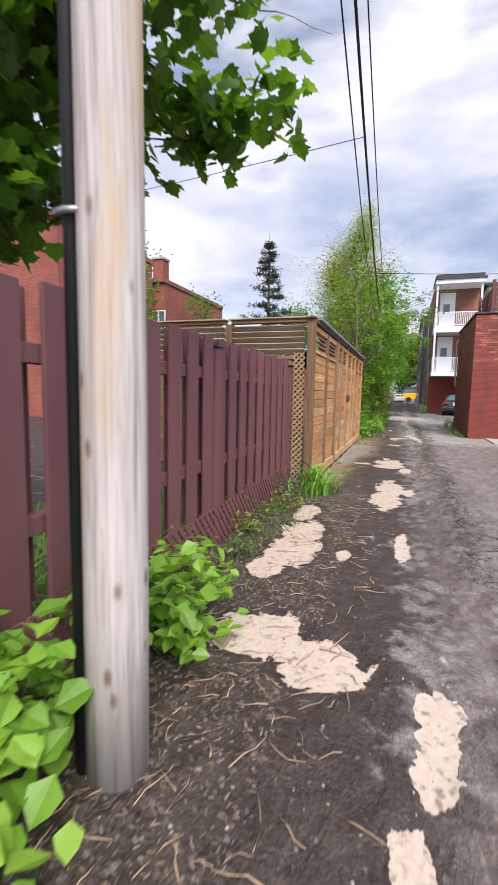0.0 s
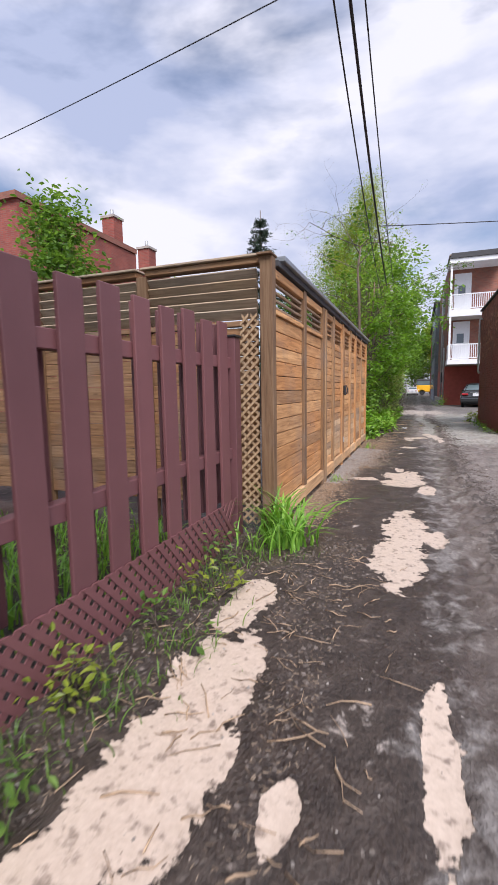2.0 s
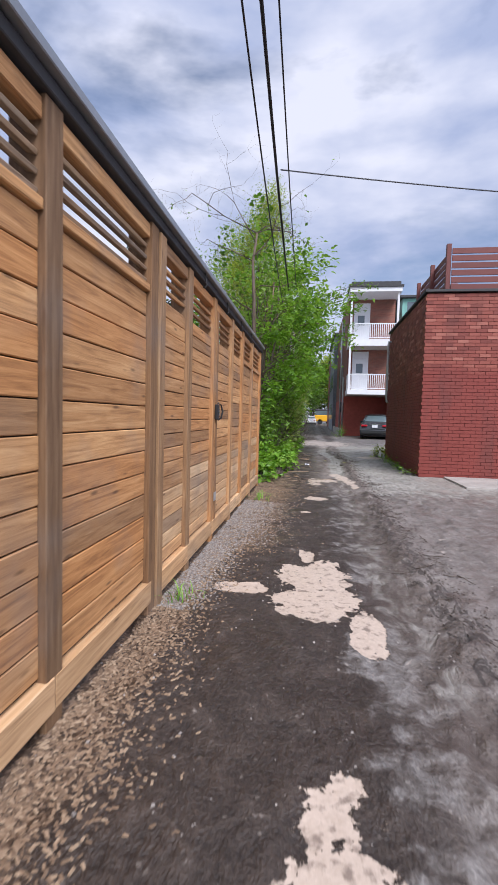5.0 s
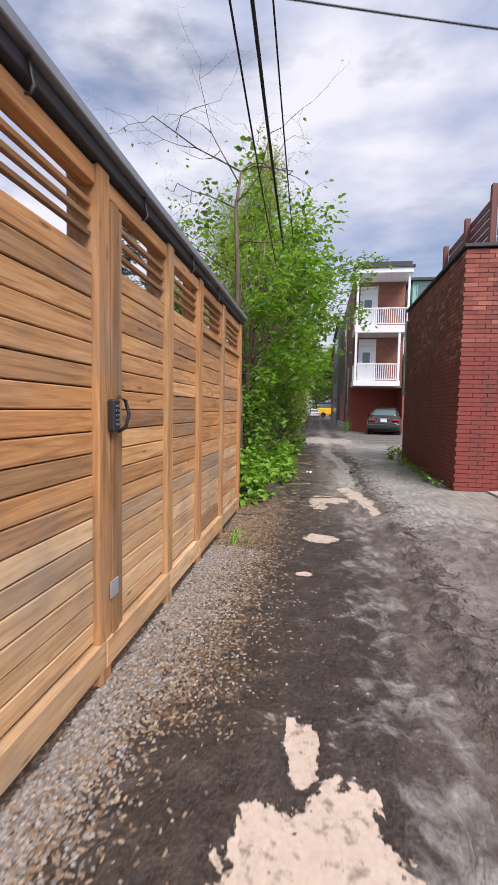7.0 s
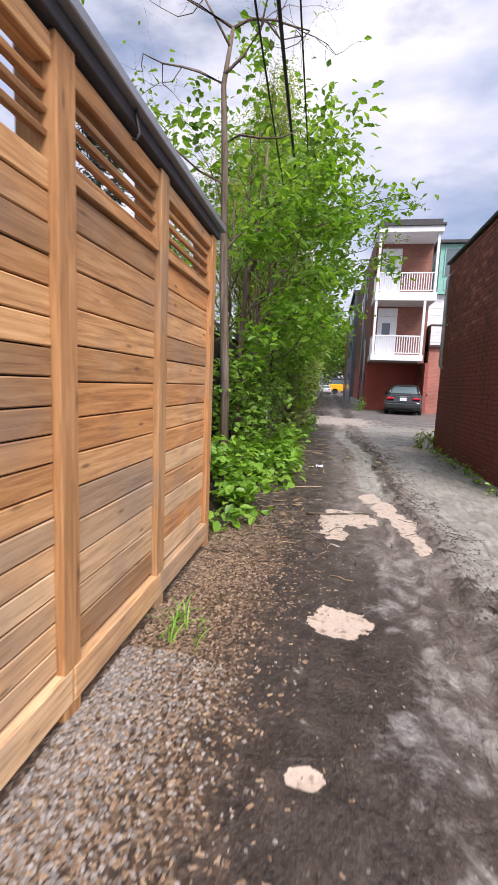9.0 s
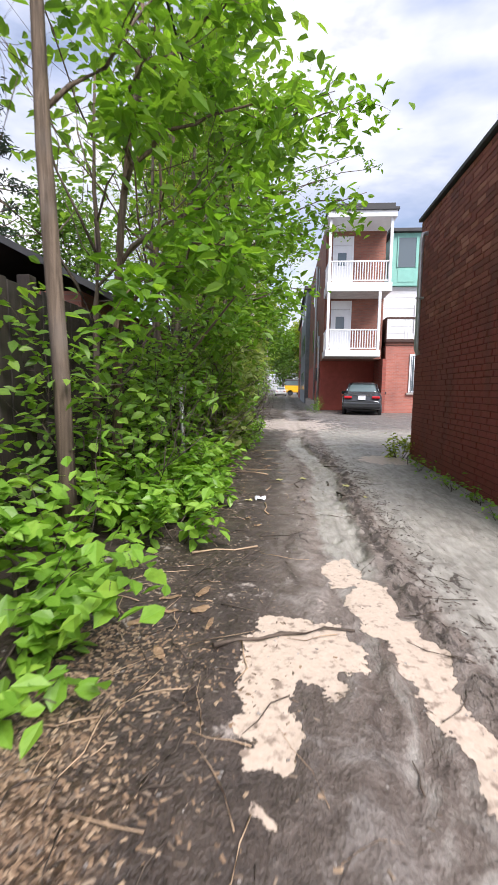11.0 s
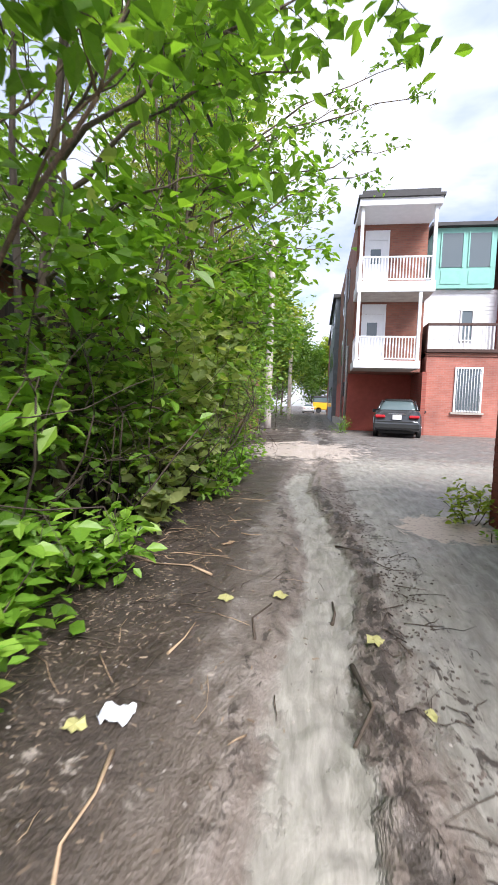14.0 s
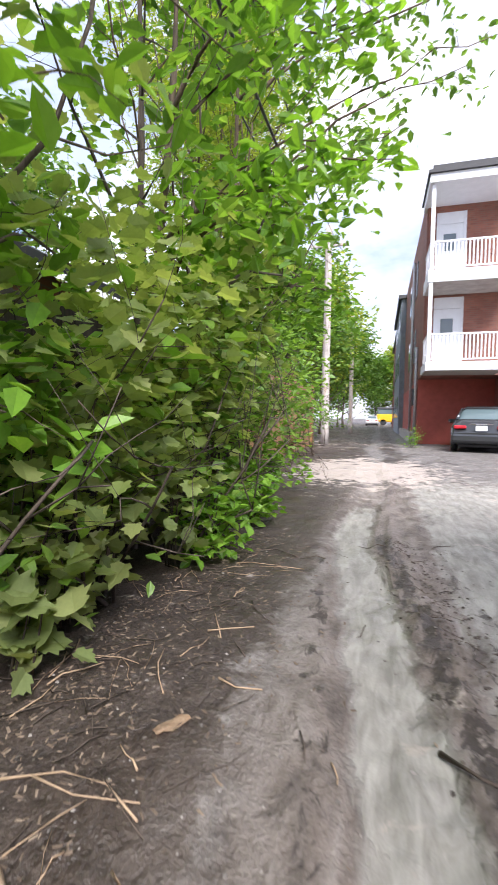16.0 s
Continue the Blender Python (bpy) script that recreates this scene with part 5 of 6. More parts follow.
# maple over the first fence
def maple():
    rng = np.random.default_rng(21)
    f = thing("maple_tree", (-2.65, 2.2, 0), "maple tree with drooping leafy boughs over the plum fence", "tree")
    bm = bmesh.new()
    tube(bm, [(-2.65, 2.2, -0.05), (-2.6, 2.22, 1.5), (-2.55, 2.15, 3.0), (-2.45, 2.1, 4.6)], [0.16, 0.13, 0.11, 0.06], 10)
    tips = []
    for q, d, ln in (((-2.55, 2.15, 2.9), (1, -0.2, 0.25), 2.3), ((-2.50, 2.15, 3.5), (1, 0.15, 0.2), 2.6), ((-2.55, 2.2, 3.2), (0.6, -0.8, 0.25), 2.0),
                     ((-2.45, 2.1, 4.2), (0.9, -0.3, 0.3), 2.3), ((-2.45, 2.1, 4.5), (0.8, 0.2, 0.5), 2.0),
                     ((-2.55, 2.15, 3.8), (1, 0.02, 0.1), 2.9)):
        grow(bm, rng, Vector(q), Vector(d).normalized(), ln * 0.72, 0.032, 2, tips, 0.16, 0.0)
    for a, b in (((-2.55, 2.15, 2.8), (-1.25, 1.7, 2.35)), ((-2.55, 2.15, 3.0), (-1.1, 1.3, 2.75)), ((-2.5, 2.15, 3.2), (-0.95, 1.9, 3.2)), ((-2.6, 2.2, 2.5), (-1.6, 2.0, 2.2))):
        bough(bm, rng, a, b, 0.025, tips, 0.15)
    part("trunk", bm, BARK, f)
    pos = scatter(rng, tips, 7500, 0.15, maple_keep, 0.6)
    me = leaf_cloud("crown", pos, rng.uniform(0.075, 0.135, len(pos)), rng, LEAF_MAPLE, 0.35, 0.95, 0.5, True)
    tagged(put("crown", me, f, (0, 0, 0)), kind="stuff")


maple()

# bare-topped young tree at the hedge's start
def bare_tree():
    rng = np.random.default_rng(5)
    f = thing("bare_topped_tree", (-0.82, 14.6, 0), "slim tree with a bare twiggy top and grey bark", "tree")
    bm = bmesh.new()
    spine = [(-0.82, 14.6, -0.05), (-0.84, 14.6, 1.2), (-0.90, 14.62, 2.4), (-0.93, 14.65, 3.5), (-0.98, 14.7, 4.3), (-0.92, 14.8, 4.9)]
    tube(bm, spine, [0.06, 0.05, 0.045, 0.036, 0.028, 0.02], 9)
    tips, low = [], []
    for k, (q, d, ln) in enumerate((((-0.92, 14.8, 4.9), (-0.9, -0.2, 0.45), 1.5), ((-0.92, 14.8, 4.9), (0.6, 0.2, 0.5), 0.9), ((-0.97, 14.7, 4.3), (-0.8, 0.4, 0.4), 1.3),
                                   ((-0.95, 14.66, 3.7), (0.7, -0.2, 0.5), 0.9), ((-0.93, 14.64, 3.3), (-0.9, 0.1, 0.2), 1.2), ((-0.9, 14.62, 2.6), (0.5, 0.5, 0.6), 1.0), ((-0.92, 14.8, 4.9), (0.1, 0.2, 0.9), 1.2), ((-0.97, 14.7, 4.4), (0.7, 0.1, 0.7), 1.1), ((-0.94, 14.75, 4.7), (-0.5, 0.1, 0.8), 1.4))):
        grow(bm, rng, Vector(q), Vector(d).normalized(), ln, 0.017, 3 if k in (0, 2, 6, 7, 8) else 2, low if k in (4, 5) else tips, 0.28, 0.02, 3, 4)
    part("trunk", bm, BARK, f)
    pos = np.concatenate([scatter(rng, low, 420, 0.10), scatter(rng, tips, 40, 0.05)])
    me = leaf_cloud("foliage", pos, rng.uniform(0.05, 0.09, len(pos)), rng, LEAF_HEDGE)
    tagged(put("foliage", me, f, (0, 0, 0)), kind="stuff")


bare_tree()

# broadleaf trees along the hedge
HEDGE_TREES = [(-1.15, 15.7, 4.2, 700, LEAF_HEDGE, 31), (-1.0, 17.0, 5.0, 1700, LEAF_HEDGE, 32), (-1.25, 18.6, 5.6, 1700, LEAF_HEDGE, 33),
               (-0.95, 20.2, 5.6, 1700, LEAF_HEDGE, 34), (-1.2, 21.8, 6.2, 1700, LEAF_MAPLE, 35), (-1.3, 23.6, 6.6, 1700, LEAF_HEDGE, 36)]
for x, y, h, cnt, leaf, seed in HEDGE_TREES:
    tree("hedge_tree", (x, y), h, "slender broadleaf tree growing out of the hedge", leaf, cnt, 0.13, seed, 9, 0.14, 0.40, 0.040, 0.28, 0.16, hedge_crown, lean=(0.1, 0))


def overhanging_tree(base, height, ends, count, size, leaf, seed, label, step=0.16, clump=0.09, lobed=False):
    """A leaning stem whose boughs reach over the alley."""
    rng = np.random.default_rng(seed)
    f = thing("overhanging_tree", (base[0], base[1], 0), label, "tree")
    bm = bmesh.new()
    stem = [Vector((base[0] + 0.05 * math.sin(k * 1.3 + seed) + 0.05 * k, base[1] + 0.04 * math.cos(k * 1.7 + seed), -0.05 + height * k / 7)) for k in range(8)]
    tube(bm, stem, [0.05 * (1 - 0.1 * k) for k in range(8)], 8)
    tips = []
    for e in ends:
        z = max(0.8, min(height * 0.95, e[2] - 0.35 * abs(e[0] - base[0])))
        k = min(int(z / height * 7), 6)
        bough(bm, rng, stem[k].lerp(stem[k + 1], z / height * 7 - k), e, 0.020, tips, 0.18, 0.42, step)
    part("trunk", bm, BARK, f)
    pos = scatter(rng, tips, count, clump, None, 0.9)
    me = leaf_cloud("crown", pos, rng.uniform(0.7, 1.25, len(pos)) * size, rng, leaf, 0.5, 0.52, 0.35, lobed)
    tagged(put("crown", me, f, (0, 0, 0)), kind="stuff")


overhanging_tree((-1.0, 15.6), 4.2, [(0.10, 15.0, 2.0), (0.15, 15.7, 2.5), (0.5, 15.9, 3.3), (-0.3, 14.6, 2.9), (-0.1, 16.4, 2.2), (0.2, 15.2, 3.6), (-0.5, 14.9, 1.7)],
                 1500, 0.125, LEAF_LUSH, 201, "young tree with lush bright boughs over the alley's edge")
overhanging_tree((-1.05, 17.9), 4.8, [(1.35, 17.7, 3.4), (0.7, 17.9, 3.0), (0.9, 17.2, 4.2), (0.15, 17.4, 2.2), (0.3, 18.4, 2.5), (1.3, 17.5, 4.3), (-0.2, 17.2, 1.8)],
                 1200, 0.125, LEAF_LUSH, 202, "tree with long leafy boughs hanging over the alley")
overhanging_tree((-0.95, 20.3), 5.0, [(0.5, 20.2, 2.8), (0.8, 20.6, 3.8), (0.3, 19.5, 2.2), (0.9, 20.9, 3.0), (0.4, 21.6, 2.2), (0.1, 19.9, 3.6)],
                 1050, 0.12, LEAF_LUSH, 203, "tree with broad leafy boughs above the hedge")
overhanging_tree((-1.2, 22.6), 6.4, [(2.05, 22.8, 5.2), (1.6, 22.5, 4.7), (1.2, 22.4, 5.6), (2.5, 23.2, 6.2), (1.0, 22.3, 4.1), (1.9, 22.2, 6.0)],
                 620, 0.10, LEAF_FAR, 204, "thin tree with sparse drooping sprays against the sky", 0.3, 0.06)
overhanging_tree((-1.0, 18.0), 2.3, [(-0.30, 17.9, 1.30), (-0.22, 18.3, 1.0), (-0.35, 17.5, 1.6), (-0.25, 18.6, 1.55), (-0.20, 19.1, 1.1), (-0.35, 16.9, 1.15), (-0.15, 18.2, 1.8)],
                 560, 0.125, LEAF_BRIGHT, 205, "low sapling with bright broad leaves in the hedge", 0.2, 0.07)
tree("yellow_green_tree", (-2.3, 25.8), 10.6, "tall feathery yellow-green tree above the hedge", LEAF_WILLOW, 30000, 0.10, 41, 17, 0.24, 0.26, 0.12, 0.22, 0.35, slim=0.3)
tree("yellow_green_tree", (-3.6, 28.5), 9.0, "tall feathery yellow-green tree above the hedge", LEAF_WILLOW, 14000, 0.11, 42, 13, 0.26, 0.28, 0.12, 0.22, 0.35, slim=0.3)
tree("thin_stem_tree", (-1.35, 18.2), 6.8, "thin stemmed sapling with a sparse crown", LEAF_MAPLE, 420, 0.12, 52, 7, 0.16, 0.30, 0.04, 0.4, 0.2, clear_of_path, slim=0.8)
tree("thin_stem_tree", (-1.30, 20.9), 6.6, "thin stemmed sapling with a sparse crown", LEAF_MAPLE, 420, 0.12, 53, 7, 0.16, 0.30, 0.04, 0.4, 0.2, clear_of_path, slim=0.8)
# far alley trees
for k, (x, y, h) in enumerate(((-3.4, 38, 8.5), (-2.8, 46, 9.5), (-3.5, 56, 10), (-3.0, 66, 10), (-4.5, 77, 11), (-9, 100, 11), (0, 106, 12), (7, 104, 12), (14, 103, 11), (-16, 101, 12), (3, 110, 14), (-5, 108, 14), (10, 112, 14))):
    tree("alley_tree", (x, y), h, "leafy street tree in fresh spring green", LEAF_WILLOW if k % 3 == 1 else LEAF_FAR, 6500, 0.16 + y * 0.0035, 60 + k, 12 if y < 90 else 18, 0.5, 0.34, 0.12, 0.15 if y < 90 else 0.04, 0.2)
# yard trees over the fences
for k, (x, y, h) in enumerate(((-6.1, 9.7, 5.2), (-8.6, 19.5, 6.0), (-4.6, 22.5, 5.2))):
    tree("yard_tree", (x, y), h, "small leafy tree standing in the yards", LEAF_FAR, (5000, 1500, 5000)[k], 0.12, 80 + k, 10, 0.24, (0.20, 0.22, 0.36)[k], 0.07, 0.25, 0.2)


def spruce(x, y, h):
    rng = np.random.default_rng(77)
    f = thing("spruce_tree", (x, y, 0), "narrow dark spruce rising over the yards", "tree")
    bm = bmesh.new()
    tube(bm, [(x, y, -0.05), (x + 0.02, y, h * 0.5), (x, y, h)], [0.14, 0.08, 0.015], 8)
    tips = []
    z = h * 0.25
    while z < h * 0.97:
        for k in range(5):
            a = rng.uniform(0, 6.28)
            ln = (h - z) * 0.27 * rng.uniform(0.7, 1.15) + 0.1
            pts = [Vector((x + math.cos(a) * ln * u, y + math.sin(a) * ln * u, z - 0.18 * ln * u + 0.22 * ln * u * u)) for u in (0, 0.4, 0.75, 1)]
            tube(bm, pts, [0.02, 0.014, 0.01, 0.005], 4)
            for j in range(10):
                u = 0.2 + 0.8 * j / 9
                tips.append(pts[0].lerp(pts[-1], u))
        z += h * 0.038
    part("trunk", bm, BARK, f)
    pos = scatter(rng, tips, 6500, 0.06)
    me = leaf_cloud("crown", pos, rng.uniform(0.10, 0.2, len(pos)), rng, NEEDLE, 0.3, 0.22, 0.3)
    tagged(put("crown", me, f, (0, 0, 0)), kind="stuff")


spruce(-5.8, 21.0, 8.7)


# ---- hedge shrubs, seedlings and weeds ----
def shrub(name, x, y, h, w, count, size, leaf, seed, label, category="shrub", slim=0.6, keep=clear_of_path, stems=7, lobed=False):
    rng = np.random.default_rng(seed)
    f = thing(name, (x, y, 0), label, category)
    bm = bmesh.new()
    tips = []
    for k in range(stems):
        a = rng.uniform(0, 6.28)
        d = Vector((math.cos(a) * w * 0.8, math.sin(a) * w * 0.8, h * 0.8)).normalized()
        p = Vector((x + rng.normal() * w * 0.18, y + rng.normal() * w * 0.22, -0.03))
        grow(bm, rng, p, d, h * rng.uniform(0.6, 0.85), 0.007 + 0.003 * h, 2 if h > 0.9 else 1, tips, 0.2, 0.05, 3, 4)
    tagged(part("twig_growth", bm, TWIG, f), kind="stuff")
    pos = scatter(rng, tips, count, 0.10 * max(0.5, h * 0.9), keep, 0.8 if h < 0.9 else 0.4)
    pos = pos[pos[:, 2] > 0.03]
    me = leaf_cloud("foliage", pos, rng.uniform(0.65, 1.25, len(pos)) * size, rng, leaf, 0.7, 0.95 if lobed else slim, 0.25, lobed)
    tagged(put("foliage", me, f, (0, 0, 0)), kind="stuff")


def hedge_keep(pos):
    edge = -0.16 - 0.42 * smooth(18.6, 17.2, pos[:, 1]) + 0.10 * np.sin(pos[:, 1] * 1.7) + 0.05 * np.sin(pos[:, 1] * 4.1)
    return (pos[:, 0] < edge + 0.30 * np.clip(pos[:, 2] - 0.9, 0, 2)) & (pos[:, 0] > -1.44) & clear_of_path(pos)


HEDGE = [(-0.95, 15.5, 1.3), (-1.1, 16.3, 1.5), (-1.1, 17.4, 1.7), (-0.7, 18.3, 1.6), (-0.65, 19.2, 1.9), (-0.6, 20.1, 2.0), (-0.62, 21.0, 2.1), (-0.8, 22.0, 2.3),
         (-1.0, 23.0, 2.3), (-1.1, 24.0, 2.2)]
for k, (x, y, h) in enumerate(HEDGE):
    shrub("hedge_shrub", x, y, h, 0.8, 1300 if k < 3 else 2300, 0.100, LEAF_DULL if k in (4, 6) else LEAF_HEDGE, 100 + k, "dense leafy shrub in the overgrown hedge", keep=hedge_keep, stems=9, lobed=k in (4, 6))


def maple_seedling(x, y, h, count, seed):
    rng = np.random.default_rng(seed)
    f = thing("maple_seedling", (x, y, 0), "pale yellow-green maple seedling at the hedge's foot", "plant", "maple seedlings")
    bm = bmesh.new()
    tips = []
    for k in range(4):
        a = rng.uniform(-1.2, 1.2)
        p = Vector((x, y, -0.02)) + Vector(rng.normal(size=3)) * 0.03
        p.z = -0.02
        q = [p + Vector((math.cos(a) * 0.22 * u * h, math.sin(a) * 0.3 * u * h, h * u * rng.uniform(0.8, 1.1))) for u in (0, 0.35, 0.7, 1)]
        tube(bm, q, [0.006, 0.005, 0.004, 0.002], 5)
        tips += q[1:]
    part("stem", bm, TWIG, f)
    pos = scatter(rng, tips, count, 0.08, lambda v: v[:, 2] > 0.05, 1.0)
    me = leaf_cloud("foliage", pos, rng.uniform(0.09, 0.15, len(pos)), rng, LEAF_PALE, 0.5, 0.95, 0.4, True)
    tagged(put("foliage", me, f, (0, 0, 0)), kind="stuff")


for k, (x, y, h, cnt) in enumerate(((-0.42, 18.5, 0.35, 40), (-0.55, 19.0, 0.6, 60), (-0.62, 19.35, 0.9, 70), (-0.5, 19.9, 0.8, 60), (-0.7, 18.7, 0.8, 50))):
    maple_seedling(x, y, h, cnt, 300 + k)


def seed_keep(pos):
    return (pos[:, 0] < 0.02) & (pos[:, 0] > -1.4)


SEEDLINGS = [(-0.62, 13.35, 0.32, 80), (-0.60, 13.85, 0.5, 170), (-0.75, 14.2, 0.85, 260), (-0.42, 15.2, 0.55, 330), (-0.55, 15.7, 0.70, 420), (-0.40, 16.2, 0.50, 330),
             (-0.60, 16.6, 0.7, 380), (-0.45, 17.5, 0.5, 200), (-0.75, 17.1, 0.65, 260), (-0.32, 20.3, 0.55, 220), (-0.34, 21.2, 0.6, 240), (-0.45, 22.2, 0.7, 260), (-0.7, 23.2, 0.8, 280)]
for k, (x, y, h, cnt) in enumerate(SEEDLINGS):
    shrub("leafy_seedling", x, y, h, 0.42, int(cnt * 1.4), 0.105, LEAF_BRIGHT, 140 + k, "bright green leafy seedling at the hedge's foot", "plant", 0.62, seed_keep, 6)

shrub("bramble_bush", -0.42, 1.75, 0.55, 0.34, 330, 0.085, LEAF_BRIGHT, 160, "bright green bramble beside the utility pole", "plant", 0.8, None, 7)
shrub("bramble_bush", -0.55, 2.1, 0.5, 0.3, 200, 0.08, LEAF_BRIGHT, 161, "bright green bramble below the plum fence", "plant", 0.8, None, 6)
shrub("vine_plant", -0.52, 0.85, 0.55, 0.35, 330, 0.11, LEAF_BRIGHT, 162, "broad-leaved vine climbing beside the utility pole", "plant", 0.85, None, 7)
shrub("vine_plant", -0.40, 0.55, 0.35, 0.3, 150, 0.11, LEAF_BRIGHT, 163, "broad-leaved vine spreading over the verge", "plant", 0.85, None, 6)
shrub("corner_weed", 2.35, 19.7, 0.42, 0.3, 280, 0.07, LEAF_WILLOW, 164, "yellow-green weed at the annex corner", "plant", keep=None)
for k in range(7):
    shrub("wall_weed", 2.38, 15.4 + k * 0.6, 0.16, 0.18, 70, 0.055, LEAF_BRIGHT, 170 + k, "low green weed along the brick wall's foot", "plant", keep=None, stems=4)
shrub("alley_shrub", -0.95, 29.0, 1.4, 0.6, 900, 0.10, LEAF_FAR, 180, "leafy shrub before the far board fence", keep=None)
shrub("alley_shrub", 1.95, 34.2, 0.6, 0.3, 200, 0.08, LEAF_BRIGHT, 181, "small weed clump at the house corner", keep=None)
for k in range(6):
    shrub("verge_weed", -0.62 + 0.08 * math.sin(k * 2.1), 2.6 + k * 0.5, 0.20 + 0.05 * (k % 3), 0.2, 90, 0.05, LEAF_FAR if k % 2 else LEAF_WILLOW, 190 + k,
          "small mixed weed along the plum fence's foot", "plant", 0.45, None, 5)


def blades(name, x, y, count, length, width, seed, label, material=GRASS, spread=0.08, category="grass"):
    """Arching grass blades."""
    rng = np.random.default_rng(seed)
    f = thing(name, (x, y, 0), label, category)
    verts, faces = [], []
    for k in range(count):
        a = rng.uniform(0, 6.28)
        ln = length * rng.uniform(0.55, 1.1)
        out = rng.uniform(0.3, 1.0)
        p0 = Vector((x + rng.normal() * spread, y + rng.normal() * spread, -0.01))
        d = Vector((math.cos(a), math.sin(a), 0))
        s = Vector((-math.sin(a), math.cos(a), 0))
        base = len(verts)
        for j in range(6):
            u = j / 5
            c = p0 + d * (ln * out * u * u) + Vector((0, 0, ln * (u - 0.55 * out * u * u * u)))
            w = width * (1 - u) ** 0.6 * 0.5 + 0.0006
            verts += [tuple(c - s * w), tuple(c + s * w + Vector((0, 0, w * 0.4)))]
        for j in range(5):
            q = base + j * 2
            faces.append((q, q + 1, q + 3, q + 2))
    me = bpy.data.meshes.new("blades")
    me.from_pydata(verts, [], faces)
    me.materials.append(material)
    tagged(put("tuft", me, f, (0, 0, 0)), kind="stuff")


blades("grass_tuft", -0.42, 5.72, 75, 0.56, 0.028, 1, "lush tuft of long green grass at the fence corner", spread=0.09)
blades("grass_tuft", -0.30, 5.55, 45, 0.44, 0.024, 2, "lush tuft of long green grass at the fence corner", spread=0.08)
blades("grass_tuft", -0.50, 5.45, 40, 0.32, 0.014, 3, "lush tuft of long green grass beside the lattice", spread=0.1)
blades("weed_grass", -0.40, 8.15, 20, 0.14, 0.008, 5, "small grass tuft at the cedar fence's foot", spread=0.05)
blades("weed_grass", -0.36, 11.7, 30, 0.16, 0.008, 6, "small grass tuft at the cedar fence's foot", spread=0.08)
for k in range(9):
    blades("verge_grass", -0.58 + 0.09 * math.sin(k * 1.7), 2.0 + k * 0.42, 85, 0.11, 0.006, 20 + k, "short scruffy grass along the plum fence", LEAF_FAR, spread=0.12)
for k in range(14):
    blades("yard_grass", -1.5 - 0.8 * (k % 2), 0.5 + k * 0.38, 160, 0.35, 0.012, 50 + k, "long green grass in the yard behind the fence", spread=0.25)


# ---- litter on the ground ----
def strewn(name, label, count, material, seed, where, size, shape, category):
    """Loose small stuff lying on the ground, as one object."""
    rng = np.random.default_rng(seed)
    p = where(rng, count)
    z = heights(p[:, 0], p[:, 1])
    n = len(p)
    s = rng.uniform(0.5, 1.5, (n, 1)) * size
    a = rng.uniform(0, 6.28, n)
    d = np.stack([np.cos(a), np.sin(a), rng.normal(size=n) * 0.15], axis=1)
    e = np.stack([-np.sin(a), np.cos(a), rng.normal(size=n) * 0.15], axis=1)
    up = np.cross(d, e)
    c = np.stack([p[:, 0], p[:, 1], z], axis=1)
    lx, ly, lz = shape
    verts = []
    jit = rng.uniform(0.7, 1.3, (8, n, 1))
    k = 0
    for sz in (-0.3, 1):
        for sx, sy in ((-1, -1), (1, -1), (1, 1), (-1, 1)):
            sh = 0.7 if sz > 0 else 1.0
            verts.append(c + d * s * lx * sx * sh * jit[k] + e * s * ly * sy * sh * jit[k] + up * s * lz * sz)
            k += 1
    v = np.stack(verts, axis=1).reshape(-1, 3)
    b = np.arange(n).reshape(n, 1) * 8
    faces = np.concatenate([b + np.array([q]) for q in ((4, 5, 6, 7), (0, 1, 5, 4), (1, 2, 6, 5), (2, 3, 7, 6), (3, 0, 4, 7))], axis=0)
    me = bpy.data.meshes.new(name)
    me.from_pydata(v.tolist(), [], faces.tolist())
    me.materials.append(material)
    tagged(new(name, me), label, category, kind="stuff")


def chips_at(rng, n):
    y = rng.uniform(6.05, 14.0, n)
    x = -0.53 + np.abs(rng.normal(size=n)) * np.where(y < 9.2, 0.17, np.where(y < 12, 0.30, 0.34))
    return np.stack([x, y], axis=1)[x < 0.7]


def gravel_at(rng, n):
    y = rng.uniform(8.0, 11.5, n)
    x = -0.53 + np.abs(rng.normal(size=n)) * np.where(y < 9.4, 0.13, 0.22)
    return np.stack([x, y], axis=1)[x < 0.5]


def all_over(rng, n):
    return np.stack([rng.uniform(-0.8, 2.4, n), rng.uniform(0.3, 21, n)], axis=1)


def verge_at(rng, n):
    p = np.stack([rng.uniform(-0.78, 0.25, n), rng.uniform(0.5, 5.9, n)], axis=1)
    return p[silt_field(p[:, 0], p[:, 1]) < -0.25]


def hedge_foot(rng, n):
    y = rng.uniform(12.8, 21, n)
    return np.stack([-0.45 + np.abs(rng.normal(size=n)) * 0.42, y], axis=1)


def ridge_at(rng, n):
    y = rng.uniform(1.0, 21, n)
    x = lane_at(y) + 0.30 + rng.normal(size=n) * 0.07 + np.abs(rng.normal(size=n)) * 0.12
    p = np.stack([x, y], axis=1)
    return p[silt_field(p[:, 0], p[:, 1]) < -0.1]


